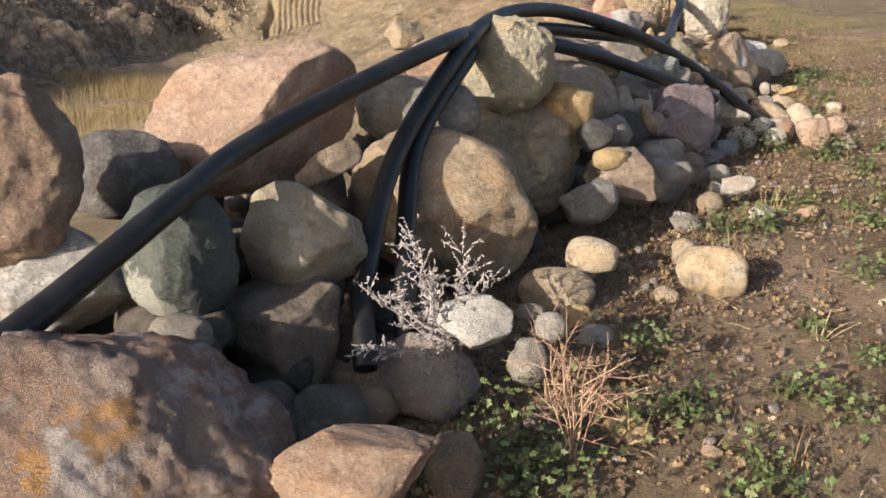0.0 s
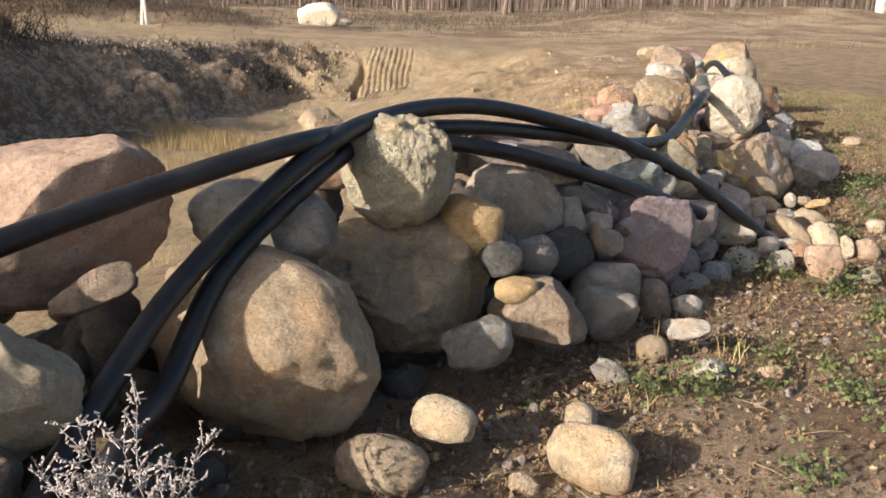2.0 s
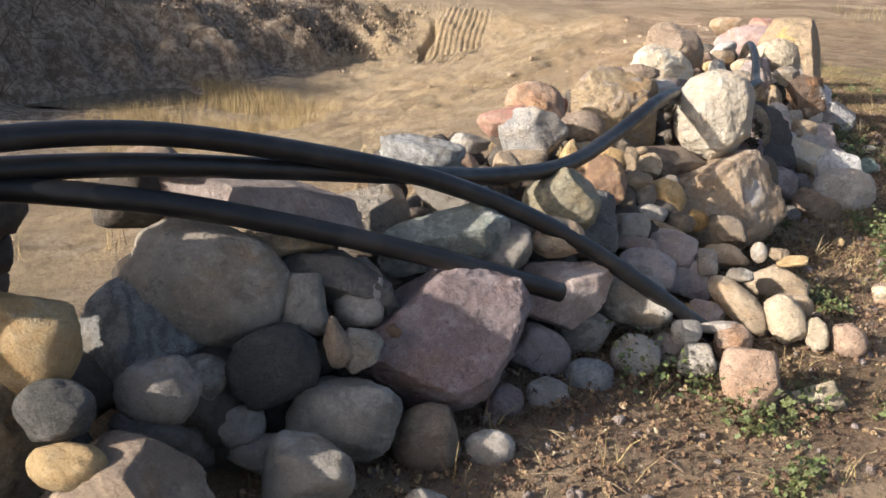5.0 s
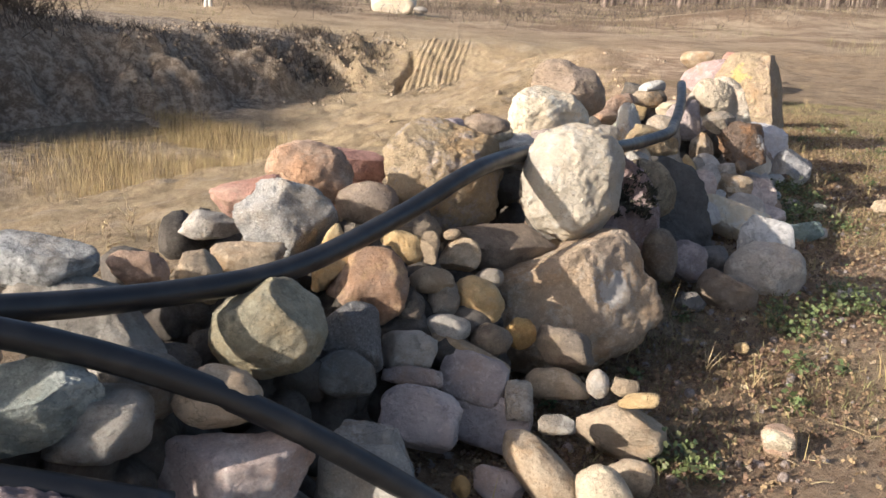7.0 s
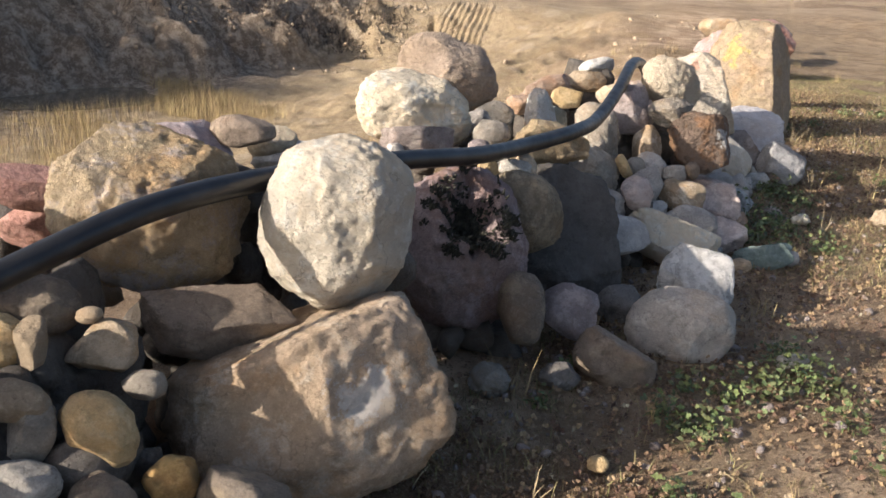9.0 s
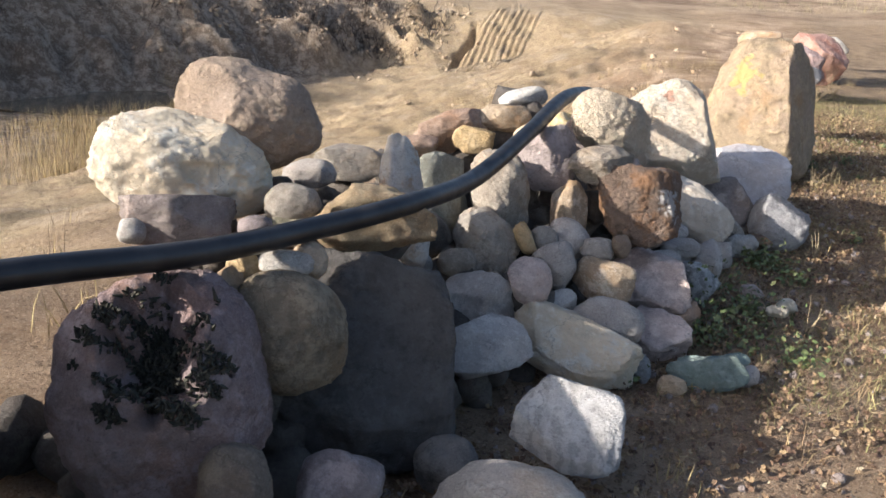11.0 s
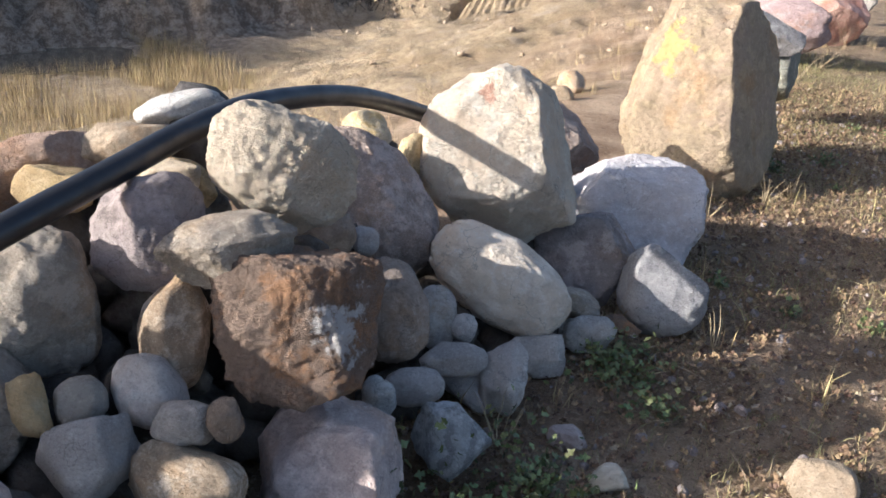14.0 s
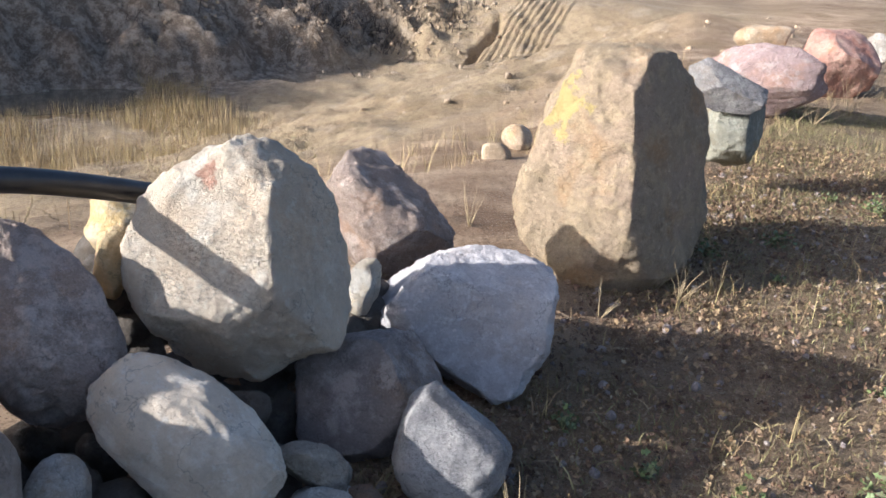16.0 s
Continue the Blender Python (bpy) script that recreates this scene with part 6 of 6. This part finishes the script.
def weed(place, height, seed, material, label, stems=6, plume=True, lean=(0.0, 0.0), fan=0.45, forks=0):
    """A dead weed: stems from one foot, side twigs, and seed heads along them."""
    rs = np.random.RandomState(seed)
    root = Vector(place)
    parent = new("weed", None)
    parent.location = root
    tagged(parent, label, "weed")
    for _ in range(stems):
        verts, faces = [], []
        way = Vector((lean[0] + rs.normal() * fan, lean[1] + rs.normal() * fan, 1)).normalized()
        h = height * rs.uniform(0.65, 1.1)
        p, pts = Vector((0, 0, -0.02)), []
        for i in range(7):
            pts.append(p.copy())
            p = p + way * h / 6
            way = (way + Vector(rs.normal(size=3)) * 0.10).normalized()
        tube(verts, faces, pts, [0.0026 * (1 - i / 8) for i in range(7)])
        for _k in range(forks):
            q = pts[rs.randint(2, 6)]
            d = (way + Vector(rs.normal(size=3)) * 0.6).normalized() * h * rs.uniform(0.15, 0.38)
            bend = q + d * 0.5 + Vector(rs.normal(size=3)) * 0.012
            tube(verts, faces, (q, bend, q + d), (0.0017, 0.0013, 0.0007), 4)
            for _j in range(2):
                stick(verts, faces, bend, bend + (d * 0.4 + Vector(rs.normal(size=3)) * 0.03), 0.0010, 0.0005, 3)
        if plume:
            for i in range(2, 7):
                for _k in range(4):
                    q = pts[i] + Vector(rs.normal(size=3)) * 0.004
                    d = (way + Vector(rs.normal(size=3)) * 0.7).normalized() * h * rs.uniform(0.10, 0.26)
                    stick(verts, faces, q, q + d, 0.0013, 0.0006, 3)
                    for s in np.linspace(0.25, 1, 7):
                        c = q + d * s
                        stick(verts, faces, c, c + Vector(rs.normal(size=3)) * 0.006, 0.0032, 0.0012, 4)
        me = bpy.data.meshes.new("stem")
        me.from_pydata(verts, [], faces)
        me.materials.append(material)
        ob = new("stem", me)
        ob.parent = parent
    return parent



weed((0.04, 2.17, 0.10), 0.36, 61, GREY_WEED, "dry grey wormwood beside the boulders", 14, True, (-0.25, -0.15), 0.42)
weed((0.33, 1.80, -0.02), 0.42, 62, RED_STALK, "bare reddish brown forked stalks at the pile's foot", 8, False, (-0.05, 0.05), 0.17, 6)
for k, (x, y, h, n) in enumerate(((3.72, 13.29, 0.22, 12), (3.85, 13.47, 0.18, 10), (3.60, 13.35, 0.25, 6), (3.68, 18.1, 0.4, 9), (3.87, 19.1, 0.45, 9), (3.55, 17.2, 0.35, 7), (3.5, 12.9, 0.2, 6), (3.77, 11.47, 0.2, 5), (2.77, 7.12, 0.16, 7), (2.68, 6.39, 0.12, 6), (3.33, 10.55, 0.22, 7), (3.75, 10.3, 0.2, 4), (2.56, 13.56, 0.25, 7), (1.24, 2.52, 0.14, 7))):
    weed((x, y, on_ground(x, y)), h, 120 + k, DRY_STALK, "thin dry straw-coloured weed stalks on the soil", n, False, (0, 0), 0.45)
for k, (x, y, h) in enumerate(((0.42, 6.6, 0.42), (0.62, 6.3, 0.3), (1.6, 11.6, 0.55), (1.9, 13.0, 0.5), (1.2, 12.6, 0.6))):
    weed((x, y, on_ground(x, y)), h, 150 + k, DRY_STALK, "tall withered weed with seed heads behind the pile", 5, True, (0, 0), 0.16)



def brush(name, rows, material, label, category):
    """Tangled bare twigs; rows: x, y, spread, height, count."""
    verts, faces = [], []
    rs = np.random.RandomState(31)
    for x, y, spread, height, n in rows:
        for _ in range(n):
            a = Vector((x + rs.normal() * spread, y + rs.normal() * spread, 0))
            a.z = on_ground(a.x, a.y)
            d = Vector((rs.normal() * 0.5, rs.normal() * 0.5, 1)) * height * rs.uniform(0.3, 1.0)
            stick(verts, faces, a, a + d, 0.014, 0.005, 3)
            for _k in range(4):
                q = a + d * rs.uniform(0.3, 1)
                e = Vector(rs.normal(size=3)) * height * 0.25
                stick(verts, faces, q, q + e, 0.007, 0.003, 3)
    ob = link_mesh(name, verts, faces, material, False)
    return tagged(ob, label, category, kind="stuff")


brush("brush", [(-16.5, 15.5, 1.2, 1.5, 380), (-17.5, 21.5, 1.3, 1.3, 360), (-15.2, 18.5, 1.0, 1.1, 260), (-14.8, 23.5, 0.8, 0.9, 200)], BRUSH, "dark tangled dead brush on the pit's edge", "brush")
brush("brush", [(-13.2 + 0.62 * k + rs.normal() * 0.2, 25.0 + 0.80 * k + rs.normal() * 0.4, 0.45, 0.28, 45) for k in range(10)] + [(-9.8, 31.6, 0.5, 0.3, 120), (-8.6, 30.2, 0.5, 0.25, 90), (-9.6, 28.6, 0.5, 0.25, 90)], BRUSH, "dead weeds and roots on the gravel bank", "brush")
brush("brush", [(-24, 43, 2.6, 0.8, 1500), (-17.5, 44, 1.8, 0.5, 500), (-9, 54, 4.0, 0.8, 420), (2, 60, 4.5, 0.8, 420), (14, 70, 6.0, 0.9, 420)], BRUSH, "low brown brush along the edge of the field", "brush")


def tree(place, height, radius, bark, label, seed, name="tree"):
    """A bare tree: tapered trunk, limbs and twigs."""
    rs = np.random.RandomState(seed)
    top = new(name, None)
    top.location = place
    tagged(top, label, "tree", "trees of the wood")
    verts, faces, pts = [], [], [Vector((0, 0, -0.2))]
    for i in range(8):
        pts.append(Vector((pts[-1].x + rs.normal() * height * 0.010, pts[-1].y + rs.normal() * height * 0.010, height * (i + 1) / 8)))
    tube(verts, faces, pts, [radius * (1 - i / 9) for i in range(9)], 8)
    me = bpy.data.meshes.new("trunk")
    me.from_pydata(verts, [], faces)
    me.materials.append(bark)
    new("trunk", me).parent = top
    verts, faces = [], []
    for _ in range(26):
        k = rs.uniform(0.3, 1)
        p = pts[0].lerp(pts[-1], k)
        a = rs.uniform(0, 6.3)
        d = Vector((math.cos(a), math.sin(a), rs.uniform(0.5, 1.3))) * height * 0.16 * (1.2 - k)
        stick(verts, faces, p, p + d, radius * 0.28 * (1.1 - k), radius * 0.08, 4)
        for _k in range(3):
            q = p + d * rs.uniform(0.4, 1)
            stick(verts, faces, q, q + (d + Vector(rs.normal(size=3)) * height * 0.06) * 0.5, radius * 0.09, radius * 0.03, 3)
    me = bpy.data.meshes.new("limbs")
    me.from_pydata(verts, [], faces)
    me.materials.append(BARK)
    new("limbs", me).parent = top
    return top



for k, (x, y) in enumerate(((-18.3, 39.5), (-18.1, 39.6), (-27, 52), (-26, 53), (-25.2, 52.5), (-24, 54), (-23.3, 53), (-30, 52))):
    tree((x, y, on_ground(x, y)), 9.0, 0.09, BIRCH, "slender white-barked birch at the field's edge", 70 + k, "birch")
for k, (x, y, r) in enumerate(((-29.5, 49, 0.3), (27, 78, 0.5), (14, 84, 0.25), (-4, 78, 0.22), (2, 80, 0.2), (-12, 74, 0.22), (8, 82, 0.2), (20, 80, 0.22))):
    tree((x, y, on_ground(x, y)), 13.0, r, BARK if k != 1 else BIRCH, "tall bare tree at the edge of the wood", 90 + k)



def woods(rows):
    verts, faces = [], []
    rs = np.random.RandomState(41)
    for x, y, h, r in rows:
        a = Vector((x, y, on_ground(x, y) - 0.2))
        b = a + Vector((rs.normal() * h * 0.03, rs.normal() * h * 0.03, h))
        stick(verts, faces, a, b, r, r * 0.35, 5)
        for _ in range(5):
            q = a.lerp(b, rs.uniform(0.12, 0.95))
            stick(verts, faces, q, q + Vector((rs.normal() * 1.1, rs.normal() * 1.1, rs.uniform(0.4, 1.8))), r * 0.3, r * 0.1, 3)
    ob = link_mesh("woods", verts, faces, BARK, False)
    return tagged(ob, "bare grey-brown autumn wood far behind the field", "woods", kind="stuff")


rs = np.random.RandomState(42)
rows = []
for k in range(3400):
    a = rs.uniform(-1.15, 1.1)
    x = a * 78 + rs.normal() * 3
    depth = 92 * rs.random_sample() ** 0.8
    y = 82 + depth * 0.5 + 10 * math.sin(a * 3) - 22 * smooth_step(-0.1, -0.9, a)
    rows.append((x, y, rs.uniform(2.5, 13), rs.uniform(0.03, 0.13)))
woods(rows)


# ---- red tape round the foot of the short pipe ----
host = [o for o in scene.objects if o.name.startswith("pipe") and o["label"].startswith("short")][0]
verts, faces = [], []
tube(verts, faces, (Vector((-0.1165, 2.40, 0.283)), Vector((-0.117, 2.42, 0.285))), (0.0352, 0.0352), 20)
me = bpy.data.meshes.new("tape")
me.from_pydata(verts, [], faces)
me.materials.append(RED_TAPE)
tape = new("tape", me)
tape.parent = host
tape["label"] = "red tape"


# ---- black moss in the hollow of the purple boulder ----
host = [o for o in scene.objects if o.name.startswith("boulder") and o.data.materials[0].name == "purple_granite"][0]
rs = np.random.RandomState(77)
verts, faces = [], []
way = Vector((0.29, 0.46, 0.84)).normalized()
skin = [v.co.copy() for v in host.data.vertices]
bed = [c for c in skin if (Vector((c.x / 0.261, c.y / 0.315, c.z / 0.261)).normalized() - way).length < 0.50 + 0.25 * math.sin(c.x * 41 + c.y * 29) * math.sin(c.y * 47 - c.z * 31)]
for c in bed:
    for k in range(3):
        e = c + Vector(rs.normal(size=3)) * 0.004
        stick(verts, faces, e - way * 0.004, e + (way * 0.9 + Vector(rs.normal(size=3)) * 0.7) * rs.uniform(0.003, 0.016), 0.0065, 0.002, 4)
me = bpy.data.meshes.new("moss")
me.from_pydata(verts, [], faces)
me.materials.append(MOSS)
moss = new("moss", me)
moss.parent = host
moss["label"] = "dark moss and debris"
moss["kind"] = "stuff"
